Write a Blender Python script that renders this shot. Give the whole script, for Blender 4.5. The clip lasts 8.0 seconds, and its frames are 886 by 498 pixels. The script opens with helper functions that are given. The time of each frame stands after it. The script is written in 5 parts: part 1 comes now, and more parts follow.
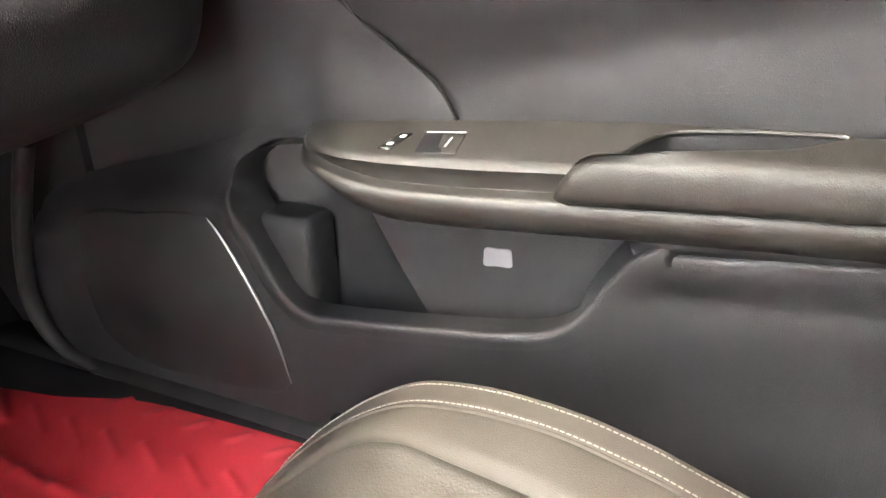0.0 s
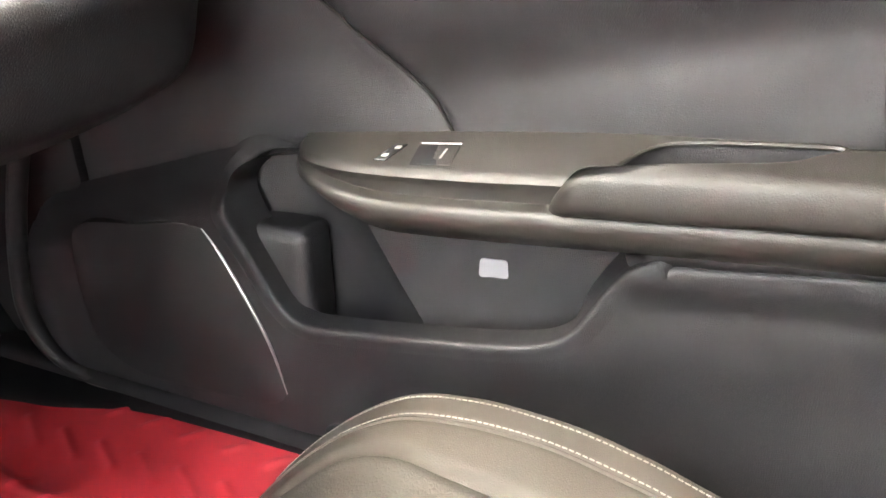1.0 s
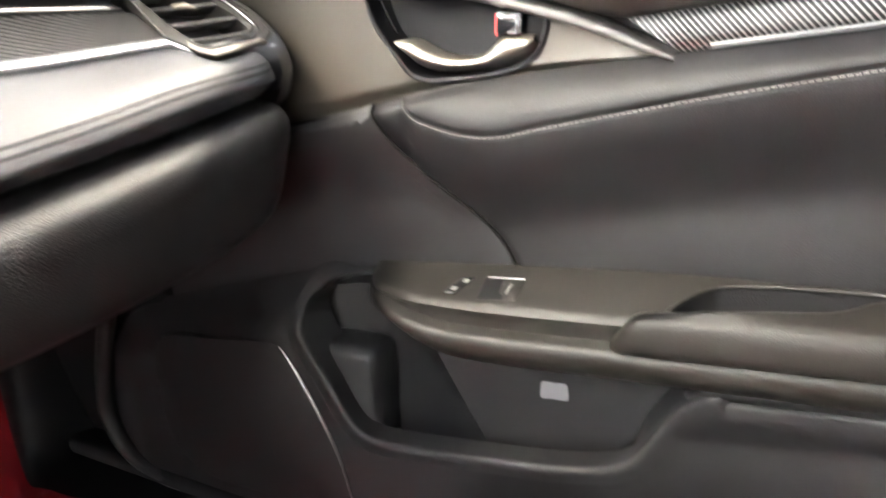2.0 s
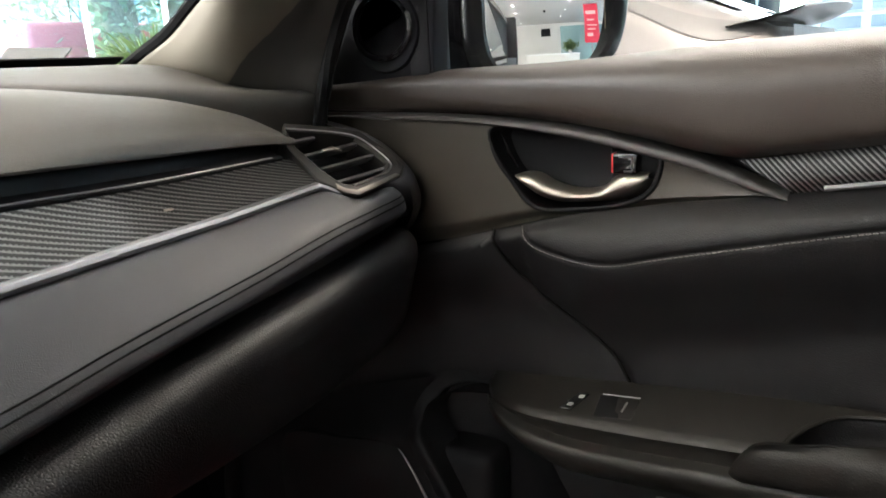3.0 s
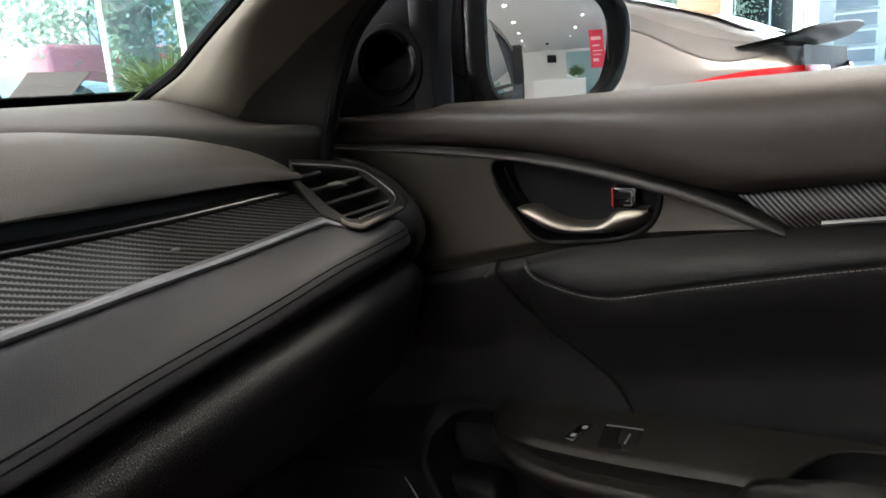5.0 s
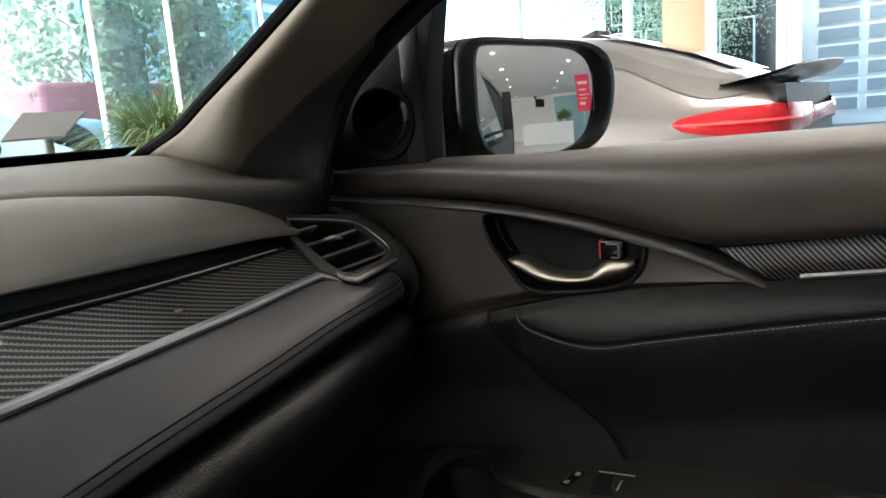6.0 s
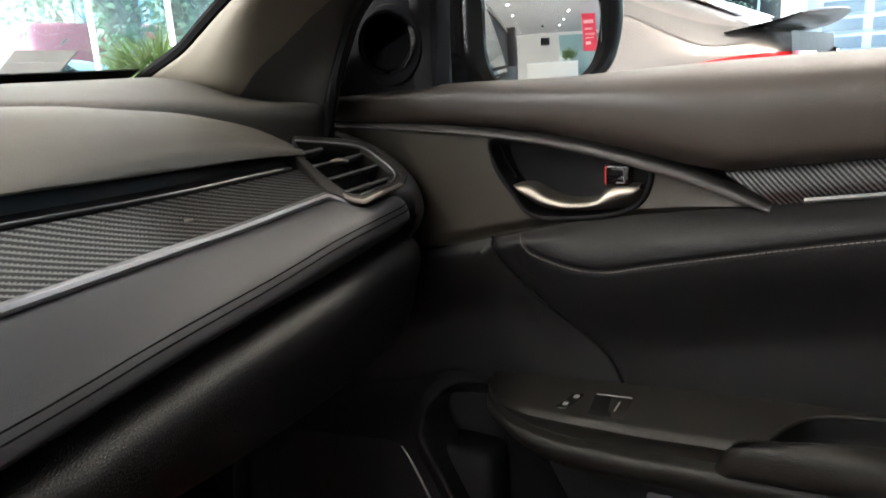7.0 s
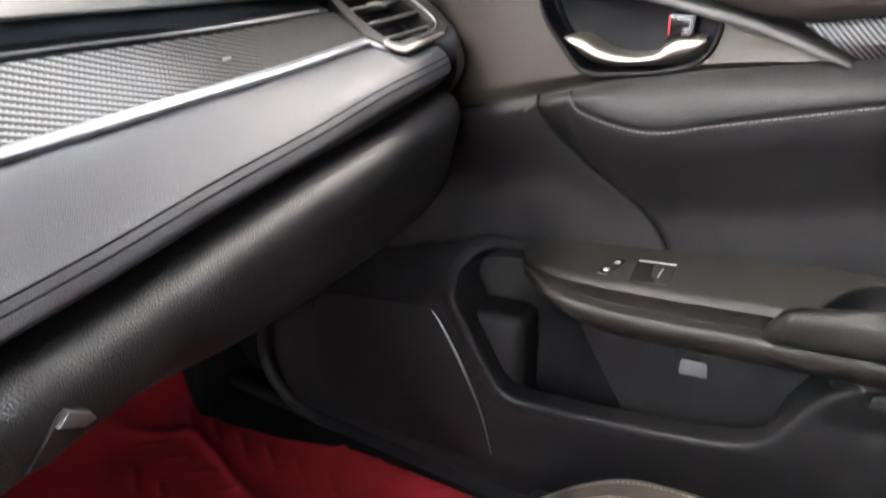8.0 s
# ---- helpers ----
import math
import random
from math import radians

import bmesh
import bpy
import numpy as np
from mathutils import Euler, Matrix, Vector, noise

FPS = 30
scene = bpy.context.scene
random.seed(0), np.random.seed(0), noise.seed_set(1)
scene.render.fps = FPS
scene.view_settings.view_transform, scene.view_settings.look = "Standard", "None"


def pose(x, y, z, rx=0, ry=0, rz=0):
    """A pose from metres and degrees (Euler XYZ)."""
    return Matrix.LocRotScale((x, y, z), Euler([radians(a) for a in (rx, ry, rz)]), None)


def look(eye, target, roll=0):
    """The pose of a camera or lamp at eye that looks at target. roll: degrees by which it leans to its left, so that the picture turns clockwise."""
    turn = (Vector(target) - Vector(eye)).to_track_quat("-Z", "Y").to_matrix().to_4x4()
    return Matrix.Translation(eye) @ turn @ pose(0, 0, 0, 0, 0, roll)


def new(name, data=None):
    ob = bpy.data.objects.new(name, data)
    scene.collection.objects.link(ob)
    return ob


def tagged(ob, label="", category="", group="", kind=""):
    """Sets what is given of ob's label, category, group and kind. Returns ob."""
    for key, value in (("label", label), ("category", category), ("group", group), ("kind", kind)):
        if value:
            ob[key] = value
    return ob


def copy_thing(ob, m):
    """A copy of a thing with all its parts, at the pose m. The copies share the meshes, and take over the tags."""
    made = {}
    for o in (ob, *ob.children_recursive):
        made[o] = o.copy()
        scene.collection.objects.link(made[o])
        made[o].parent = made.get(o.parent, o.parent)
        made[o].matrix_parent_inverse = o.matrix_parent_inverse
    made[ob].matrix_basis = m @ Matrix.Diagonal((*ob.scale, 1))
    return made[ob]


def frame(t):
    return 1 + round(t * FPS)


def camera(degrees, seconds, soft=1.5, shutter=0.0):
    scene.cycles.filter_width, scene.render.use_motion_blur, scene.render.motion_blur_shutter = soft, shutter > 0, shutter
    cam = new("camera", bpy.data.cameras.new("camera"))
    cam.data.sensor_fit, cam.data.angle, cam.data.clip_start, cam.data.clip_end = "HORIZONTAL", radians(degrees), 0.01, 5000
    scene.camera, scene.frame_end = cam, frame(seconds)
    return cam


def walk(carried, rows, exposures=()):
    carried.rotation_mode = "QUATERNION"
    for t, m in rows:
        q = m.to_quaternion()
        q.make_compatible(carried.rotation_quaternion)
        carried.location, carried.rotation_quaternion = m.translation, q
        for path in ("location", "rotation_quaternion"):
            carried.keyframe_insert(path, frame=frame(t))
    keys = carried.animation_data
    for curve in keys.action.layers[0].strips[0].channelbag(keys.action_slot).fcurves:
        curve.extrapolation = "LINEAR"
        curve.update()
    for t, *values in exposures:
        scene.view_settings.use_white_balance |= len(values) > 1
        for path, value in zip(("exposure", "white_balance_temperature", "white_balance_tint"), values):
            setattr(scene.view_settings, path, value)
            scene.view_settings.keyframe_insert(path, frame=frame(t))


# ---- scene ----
cam = camera(64.0, 8.0, shutter=0.5)
PATH = [
    (0, (0.388, 0.358, 0.865), (-0.332, 2.007, -0.009), -0.7),
    (0.5, (0.387, 0.358, 0.866), (-0.332, 2.006, -0.008), -0.8),
    (1, (0.389, 0.365, 0.871), (-0.33, 2.019, 0.005), -0.8),
    (1.2, (0.397, 0.372, 0.897), (-0.362, 2.005, 0.027), -1.2),
    (1.5, (0.384, 0.358, 0.909), (-0.376, 2.022, 0.102), -1.6),
    (1.7, (0.385, 0.358, 0.938), (-0.415, 2.013, 0.15), -1.9),
    (2, (0.374, 0.33, 0.952), (-0.468, 2.009, 0.264), -1.9),
    (2.2, (0.365, 0.314, 0.97), (-0.54, 1.982, 0.336), -2.5),
    (3.3, (0.364, 0.282, 1.031), (-0.727, 1.887, 0.546), -3.5),
    (3.5, (0.364, 0.283, 1.032), (-0.722, 1.89, 0.545), -3.5),
    (4, (0.369, 0.289, 1.029), (-0.727, 1.892, 0.55), -3.6),
    (5.3, (0.382, 0.282, 1.059), (-0.732, 1.885, 0.626), -3.9),
    (5.5, (0.385, 0.272, 1.07), (-0.721, 1.886, 0.656), -4.1),
    (6, (0.389, 0.272, 1.07), (-0.712, 1.901, 0.704), -4.4),
    (6.5, (0.391, 0.268, 1.049), (-0.708, 1.888, 0.642), -4.1),
    (7, (0.384, 0.255, 1.04), (-0.697, 1.863, 0.544), -3.4),
    (7.2, (0.378, 0.249, 1.041), (-0.706, 1.84, 0.498), -3.3),
    (7.5, (0.358, 0.245, 1.032), (-0.71, 1.81, 0.389), -2.9),
    (7.7, (0.341, 0.247, 1.011), (-0.714, 1.797, 0.315), -3.0),
    (8, (0.329, 0.251, 1.012), (-0.699, 1.758, 0.193), -2.3),
]
walk(cam, [(t, look(eye, target, roll)) for t, eye, target, roll in PATH],
     [(0, 3.9, 6250, 12), (1.0, 3.9, 6250, 12), (1.6, 3.65, 6250, 12), (2.0, 3.1, 6300, 11), (2.3, 2.4, 6400, 10), (3.3, 0.35, 6150, 10), (4.2, 0.4, 6150, 10), (5.3, -0.27, 6150, 10), (6.0, -0.27, 6200, 10), (6.5, 0.23, 6200, 10), (7.0, 0.4, 6200, 10), (7.5, 0.65, 6150, 10), (8.0, 2.3, 5900, 14)])

SKY, FRONT_W, SIDE_W, SPOT_W, DRIVER_W, HOOD_W, AISLE_W, OVER_W, FAR_W = 1.5, 2800, 260, 110, 20, 110, 120, 32, 14

# ---- world and lights ----
world = bpy.data.worlds.new("daylight")
scene.world = world
world.use_nodes = True
wn = world.node_tree.nodes
sky = wn.new("ShaderNodeTexSky")
sky.sky_type, sky.sun_disc = "NISHITA", False
sky.air_density, sky.dust_density, sky.ozone_density = 1.0, 3.0, 0.6
sky.sun_elevation, sky.sun_rotation = radians(48), radians(250)
wn["Background"].inputs["Strength"].default_value = SKY
world.node_tree.links.new(sky.outputs[0], wn["Background"].inputs["Color"])

sun = new("sun", bpy.data.lights.new("sun", "SUN"))
sun.data.energy, sun.data.angle, sun.data.color = 5.0, radians(2), (1.0, 0.95, 0.88)
sun.matrix_world = look((-12, 14, 22), (-14, 4, 0))


def area_lamp(name, at, target, sx, sy, power, color):
    d = bpy.data.lights.new(name, "AREA")
    d.shape, d.size, d.size_y, d.energy, d.color = "RECTANGLE", sx, sy, power, color
    ob = new(name, d)
    ob.matrix_world = look(at, target)
    return ob


# daylight that comes in by the shop front ahead of the car and beside it
area_lamp("front_daylight", (-6.9, -2.6, 1.55), (0, 0.2, 1.3), 8.0, 1.7, FRONT_W, (1.0, 0.97, 0.94))
area_lamp("side_daylight", (-1.0, 8.9, 2.0), (-0.5, 0, 1.4), 8.0, 2.0, SIDE_W, (0.95, 0.97, 1.0))

# fill lamp before a wall without windows, added to light the door
area_lamp("driver_wall_fill", (1.0, -8.8, 2.35), (0.3, 1.0, 0.9), 11.0, 1.3, DRIVER_W, (0.88, 0.94, 1.0))

# ---- materials ----


def material(name, base, rough=0.5, metal=0.0, bump=0.0, scale=400.0, vary=0.15, spec=0.5, coat=0.0, kind="noise", patch=9.0):
    m = bpy.data.materials.new(name)
    m.use_nodes = True
    nt = m.node_tree
    n, l = nt.nodes, nt.links
    b = n["Principled BSDF"]
    b.inputs["Metallic"].default_value = metal
    b.inputs["Specular IOR Level"].default_value = spec
    b.inputs["Coat Weight"].default_value = coat
    b.inputs["Coat Roughness"].default_value = 0.06
    co = n.new("ShaderNodeTexCoord")
    big = n.new("ShaderNodeTexNoise")
    big.inputs["Scale"].default_value = patch
    big.inputs["Detail"].default_value = 4
    l.new(co.outputs["Object"], big.inputs["Vector"])
    mix = n.new("ShaderNodeMix")
    mix.data_type = "RGBA"
    mix.inputs[6].default_value = (*[c * (1 - vary) for c in base], 1)
    mix.inputs[7].default_value = (*[min(1, c * (1 + vary)) for c in base], 1)
    l.new(big.outputs[0], mix.inputs[0])
    l.new(mix.outputs[2], b.inputs["Base Color"])
    rr = n.new("ShaderNodeMapRange")
    rr.inputs[3].default_value, rr.inputs[4].default_value = rough * 0.85, min(1, rough * 1.15)
    l.new(big.outputs[0], rr.inputs[0])
    l.new(rr.outputs[0], b.inputs["Roughness"])
    if bump:
        if kind == "leather":
            t = n.new("ShaderNodeTexVoronoi")
            t.feature = "DISTANCE_TO_EDGE"
            t.inputs["Scale"].default_value = scale
            out = t.outputs["Distance"]
        else:
            t = n.new("ShaderNodeTexNoise")
            t.inputs["Scale"].default_value = scale
            t.inputs["Detail"].default_value = 3
            out = t.outputs[0]
        l.new(co.outputs["Object"], t.inputs["Vector"])
        bp = n.new("ShaderNodeBump")
        bp.inputs["Strength"].default_value = bump
        bp.inputs["Distance"].default_value = 0.0012 if kind == "leather" else 0.0006
        l.new(out, bp.inputs["Height"])
        l.new(bp.outputs[0], b.inputs["Normal"])
    return m


def carbon_material():
    """Black and grey twill, woven along the surface's own lengths."""
    m = bpy.data.materials.new("carbon_twill")
    m.use_nodes = True
    n, l = m.node_tree.nodes, m.node_tree.links
    b = n["Principled BSDF"]
    uv = n.new("ShaderNodeUVMap")
    sep = n.new("ShaderNodeSeparateXYZ")
    l.new(uv.outputs[0], sep.inputs[0])

    def math(op, a, c=None):
        k = n.new("ShaderNodeMath")
        k.operation = op
        for i, v in enumerate((a, c)):
            if v is None:
                continue
            if isinstance(v, (int, float)):
                k.inputs[i].default_value = v
            else:
                l.new(v, k.inputs[i])
        return k.outputs[0]

    cell = 0.0019
    u, v = math("DIVIDE", sep.outputs[0], cell), math("DIVIDE", sep.outputs[1], cell)
    step = math("MULTIPLY", math("SUBTRACT", math("FRACT", u), math("FRACT", v)), -0.85)
    over = math("LESS_THAN", math("MODULO", math("ADD", math("ADD", math("SUBTRACT", u, v), step), 4000), 4), 1.75)
    edge_u = math("ABSOLUTE", math("SUBTRACT", math("FRACT", u), 0.5))
    edge_v = math("ABSOLUTE", math("SUBTRACT", math("FRACT", v), 0.5))
    mix = n.new("ShaderNodeMix")
    mix.data_type = "RGBA"
    mix.inputs[6].default_value = (0.002, 0.002, 0.002, 1)
    mix.inputs[7].default_value = (0.13, 0.13, 0.13, 1)
    b.inputs["Specular IOR Level"].default_value = 0.2
    l.new(over, mix.inputs[0])
    l.new(mix.outputs[2], b.inputs["Base Color"])
    met = n.new("ShaderNodeMapRange")
    met.inputs[3].default_value, met.inputs[4].default_value = 0.0, 0.7
    l.new(over, met.inputs[0])
    l.new(met.outputs[0], b.inputs["Metallic"])
    h = math("ADD", math("MULTIPLY", over, 0.4), math("MULTIPLY", math("ADD", edge_u, edge_v), -0.6))
    bp = n.new("ShaderNodeBump")
    bp.inputs["Strength"].default_value, bp.inputs["Distance"].default_value = 0.35, 0.0004
    l.new(h, bp.inputs["Height"])
    l.new(bp.outputs[0], b.inputs["Normal"])
    b.inputs["Roughness"].default_value = 0.36
    b.inputs["Coat Weight"].default_value, b.inputs["Coat Roughness"].default_value = 0.22, 0.05
    return m


def glass_material(name, tint, gloss=0.02, ior=1.45):
    m = bpy.data.materials.new(name)
    m.use_nodes = True
    n, l = m.node_tree.nodes, m.node_tree.links
    n.remove(n["Principled BSDF"])
    tr, gl, fr, mx = (n.new("ShaderNodeBsdfTransparent"), n.new("ShaderNodeBsdfGlossy"), n.new("ShaderNodeFresnel"), n.new("ShaderNodeMixShader"))
    tr.inputs[0].default_value = (*tint, 1)
    gl.inputs["Roughness"].default_value = gloss
    fr.inputs[0].default_value = ior
    l.new(fr.outputs[0], mx.inputs[0])
    l.new(tr.outputs[0], mx.inputs[1])
    l.new(gl.outputs[0], mx.inputs[2])
    l.new(mx.outputs[0], n["Material Output"].inputs[0])
    return m


def glow_material(name, color, strength):
    m = bpy.data.materials.new(name)
    m.use_nodes = True
    b = m.node_tree.nodes["Principled BSDF"]
    b.inputs["Base Color"].default_value = (*color, 1)
    b.inputs["Emission Color"].default_value = (*color, 1)
    b.inputs["Emission Strength"].default_value = strength
    return m


BELT = material("soft_belt_vinyl", (0.0311, 0.0239, 0.0189), 0.50, bump=0.45, scale=520, kind="leather", spec=0.4)
SOFT = material("soft_black_plastic", (0.020, 0.018, 0.0155), 0.46, bump=0.6, scale=480, kind="leather")
PANEL = material("grained_black_plastic", (0.011, 0.011, 0.012), 0.48, bump=0.5, scale=420, kind="leather", spec=0.28)
INSERT = material("black_leatherette", (0.0075, 0.0075, 0.0082), 0.52, bump=0.32, scale=420, kind="leather", spec=0.28)
MIDPAD = material("blue_black_leatherette", (0.030, 0.031, 0.036), 0.50, bump=0.3, scale=800, kind="leather")
GUN = material("satin_gunmetal_plastic", (0.046, 0.041, 0.033), 0.42, metal=0.2, bump=0.08, scale=1500)
ARCH = material("satin_grey_trim", (0.060, 0.057, 0.054), 0.42, metal=0.3, bump=0.05, scale=1500)
SILVER = material("satin_silver", (0.34, 0.315, 0.275), 0.46, metal=1.0, bump=0.04, scale=2000, vary=0.05)
GREYTRIM = material("satin_dark_silver", (0.22, 0.22, 0.225), 0.32, metal=0.85, bump=0.04, scale=1800, vary=0.06)
LINE = material("satin_cool_silver", (0.33, 0.33, 0.35), 0.33, metal=0.85, bump=0.04, scale=1800, vary=0.05)
LIP = material("satin_bronze_silver", (0.15, 0.132, 0.118), 0.38, metal=0.7, bump=0.04, scale=1800, vary=0.06)
VENTGREY = material("vent_satin_grey", (0.014, 0.013, 0.012), 0.6, spec=0.3, metal=0.1, bump=0.04, scale=1800, vary=0.06)
ARM = material("satin_black_armrest", (0.012, 0.011, 0.0096), 0.46, bump=0.35, scale=520, kind="leather", spec=0.35)
POSTGREY = material("post_dark_grey", (0.006, 0.006, 0.007), 0.5, spec=0.12)
GLOSSBLACK = material("gloss_black_shell", (0.004, 0.004, 0.005), 0.12, spec=0.4, coat=0.4)
MIRBLACK = material("black_mirror_shell", (0.003, 0.003, 0.004), 0.36, spec=0.10)
PAD = material("warm_black_elbow_leather", (0.012, 0.011, 0.0098), 0.5, bump=0.35, scale=420, kind="leather", spec=0.3)
PIANO = material("piano_black", (0.008, 0.008, 0.009), 0.10, vary=0.1)
DARK = material("matt_black_plastic", (0.005, 0.005, 0.006), 0.6, bump=0.2, scale=900, spec=0.18)
CARBON = carbon_material()
RED_MARK = material("red_plastic", (0.55, 0.02, 0.02), 0.4)
WHITE_MARK = material("white_print", (0.26, 0.26, 0.25), 0.5, vary=0.03)
DOORTHREAD = material("dark_grey_thread", (0.10, 0.097, 0.09), 0.7, bump=0.3, scale=3000)
THREAD = material("grey_thread", (0.20, 0.19, 0.17), 0.7, bump=0.3, scale=3000)
PILLAR = material("pillar_trim_fabric", (0.125, 0.111, 0.086), 0.8, spec=0.15, bump=0.3, scale=1600)
DASHPAD = material("soft_dash_top", (0.070, 0.063, 0.053), 0.52, bump=0.35, scale=620, kind="leather")
SHELF = material("dark_grey_shelf", (0.062, 0.057, 0.050), 0.6, bump=0.5, scale=480, kind="leather")
RUBBER = material("black_rubber", (0.006, 0.006, 0.006), 0.8, spec=0.1)
# dark copy of the pillar trim, holding the shade of its rear side
PILLAR_SHADE = material("shaded_pillar_trim", (0.040, 0.038, 0.035), 0.6, spec=0.3, bump=0.2, scale=1500)
TWEETER = material("black_tweeter_mesh", (0.020, 0.020, 0.021), 0.55, bump=0.6, scale=1400)
SAIL = material("matt_black_sail", (0.008, 0.008, 0.010), 0.8, spec=0.10)
FRIT = material("black_ceramic_edge", (0.002, 0.002, 0.002), 0.95, spec=0.02)
SEAT = material("taupe_leather", (0.038, 0.033, 0.0265), 0.55, bump=0.22, scale=420, kind="leather", spec=0.2)
SEAT_DARK = material("taupe_perforated_leather", (0.036, 0.032, 0.026), 0.6, bump=0.35, scale=260, kind="leather", spec=0.2)
SEAT_BAND = material("taupe_band_leather", (0.038, 0.033, 0.027), 0.55, bump=0.22, scale=420, kind="leather", spec=0.2)
REDMAT = material("red_vinyl", (0.29, 0.014, 0.022), 0.5, bump=0.25, scale=60, vary=0.12)
STICKER = material("white_paper_label", (0.17, 0.17, 0.18), 0.5, vary=0.02)
GLASS = glass_material("clear_glass", (0.95, 0.97, 0.96))
PANE = glass_material("shop_front_glass", (0.88, 0.95, 0.94), ior=1.1)
MIRROR = material("mirror_silver", (0.86, 0.87, 0.88), 0.015, metal=1.0, vary=0.0)
HEADLINER = material("grey_headliner", (0.11, 0.105, 0.095), 0.9, bump=0.3, scale=900)
# darker copy of the car paint, stands in for shade and dark reflection
SHADE_PAINT = material("shaded_grey_paint", (0.055, 0.052, 0.052), 0.4, metal=0.3, vary=0.04)
PAINT = material("grey_metallic_paint", (0.12, 0.109, 0.105), 0.32, metal=0.5, coat=0.8, vary=0.04)
TINT = material("tinted_car_glass", (0.012, 0.014, 0.016), 0.06, vary=0.05)
LENS = material("red_tail_lamp", (0.26, 0.002, 0.005), 0.22, spec=0.3, coat=0.1, vary=0.1)
SLAT = material("satin_black_slat", (0.055, 0.055, 0.056), 0.32, bump=0.05, scale=900)
TYRE = material("tyre_rubber", (0.02, 0.02, 0.02), 0.8, bump=0.3, scale=90)
WALL = material("cream_wall_paint", (0.62, 0.60, 0.56), 0.7, bump=0.1, scale=90, patch=1.5, vary=0.05)
TAN = material("tan_column_cladding", (0.52, 0.36, 0.22), 0.5, patch=1.0, vary=0.08)
CEIL = material("white_ceiling_paint", (0.74, 0.72, 0.70), 0.8, patch=0.8, vary=0.03)
TILE = material("pale_floor_tile", (0.48, 0.47, 0.45), 0.18, patch=1.2, vary=0.06)
FRAME = material("white_aluminium", (0.72, 0.73, 0.73), 0.4, vary=0.04)
BANNER = material("red_banner_cloth", (0.50, 0.02, 0.05), 0.7, patch=3)
LEAF = material("strap_leaf_green", (0.09, 0.145, 0.05), 0.45, vary=0.5, patch=30)
FOLIAGE = material("tree_foliage", (0.15, 0.175, 0.12), 0.6, vary=0.5, patch=3)
BARK = material("pale_bark", (0.22, 0.23, 0.185), 0.85, bump=0.8, scale=14, vary=0.95, patch=9)
BOARD = material("grey_board_back", (0.11, 0.107, 0.104), 0.55, patch=3)
CLAY = material("dark_planter", (0.06, 0.055, 0.05), 0.6)
ASPHALT = material("asphalt", (0.09, 0.09, 0.088), 0.85, bump=0.5, scale=60, vary=0.2, patch=1.5)
LAMP = glow_material("lit_downlight", (1.0, 0.94, 0.84), 60.0)



def let_light_through(m, color, amount):
    """Leaves glow when lit from behind."""
    n, l = m.node_tree.nodes, m.node_tree.links
    tr, mx = n.new("ShaderNodeBsdfTranslucent"), n.new("ShaderNodeMixShader")
    tr.inputs[0].default_value = (*color, 1)
    mx.inputs[0].default_value = amount
    l.new(n["Principled BSDF"].outputs[0], mx.inputs[1])
    l.new(tr.outputs[0], mx.inputs[2])
    l.new(mx.outputs[0], n["Material Output"].inputs[0])


let_light_through(FOLIAGE, (0.42, 0.58, 0.46), 0.6)
let_light_through(LEAF, (0.15, 0.24, 0.08), 0.3)

# ---- mesh helpers ----


def spl(pts, n):
    """n points along a smooth curve through pts."""
    p = np.array(pts, float)
    if len(p) == 2:
        return p[0] + (p[1] - p[0]) * np.linspace(0, 1, n)[:, None]
    d = np.r_[0, np.cumsum(np.sqrt(np.linalg.norm(np.diff(p, axis=0), axis=1)) + 1e-9)]
    m = np.gradient(p, d, axis=0)
    s = np.linspace(0, d[-1], n)
    i = np.clip(np.searchsorted(d, s, side="right") - 1, 0, len(p) - 2)
    w = (d[i + 1] - d[i])[:, None]
    t = ((s - d[i])[:, None]) / w
    return (2 * t**3 - 3 * t**2 + 1) * p[i] + (t**3 - 2 * t**2 + t) * w * m[i] + (-2 * t**3 + 3 * t**2) * p[i + 1] + (t**3 - t**2) * w * m[i + 1]


CURVES = {}


def along(knots, xs, fine=200):
    """A smooth curve given by (x, value) knots, read at xs."""
    key = tuple(knots)
    if key not in CURVES:
        CURVES[key] = spl(knots, fine)
    c = CURVES[key]
    return np.interp(xs, c[:, 0], c[:, 1])


def ease(a, b, x):
    t = np.clip((x - a) / (b - a), 0, 1)
    return t * t * (3 - 2 * t)


def sheet(rows, wrap=False, keep=None, flip=False, uv=None):
    """A surface through rows of points; keep(point) tells which cells stay. Lengths go into its UV map."""
    g = np.array(rows, float)
    bm = bmesh.new()
    uvl = bm.loops.layers.uv.new("UVMap")
    nu, nv = g.shape[:2]
    du = np.r_[0, np.cumsum(np.linalg.norm(np.diff(g[:, nv // 2], axis=0), axis=1))]
    dv = np.r_[0, np.cumsum(np.linalg.norm(np.diff(g[nu // 2], axis=0), axis=1))]
    vs = [[bm.verts.new(p) for p in r] for r in g]
    for i in range(nu - 1):
        for j in range(nv if wrap else nv - 1):
            k = (j + 1) % nv
            q = [(i, j), (i + 1, j), (i + 1, k), (i, k)]
            if keep is not None and not keep(sum(g[a, b] for a, b in q) / 4):
                continue
            if flip:
                q.reverse()
            f = bm.faces.new([vs[a][b] for a, b in q])
            for loop, (a, b) in zip(f.loops, q):
                loop[uvl].uv = uv(g[a, b]) if uv else (du[a], dv[b])
    loose = [v for v in bm.verts if not v.link_faces]
    bmesh.ops.delete(bm, geom=loose, context="VERTS")
    return bm


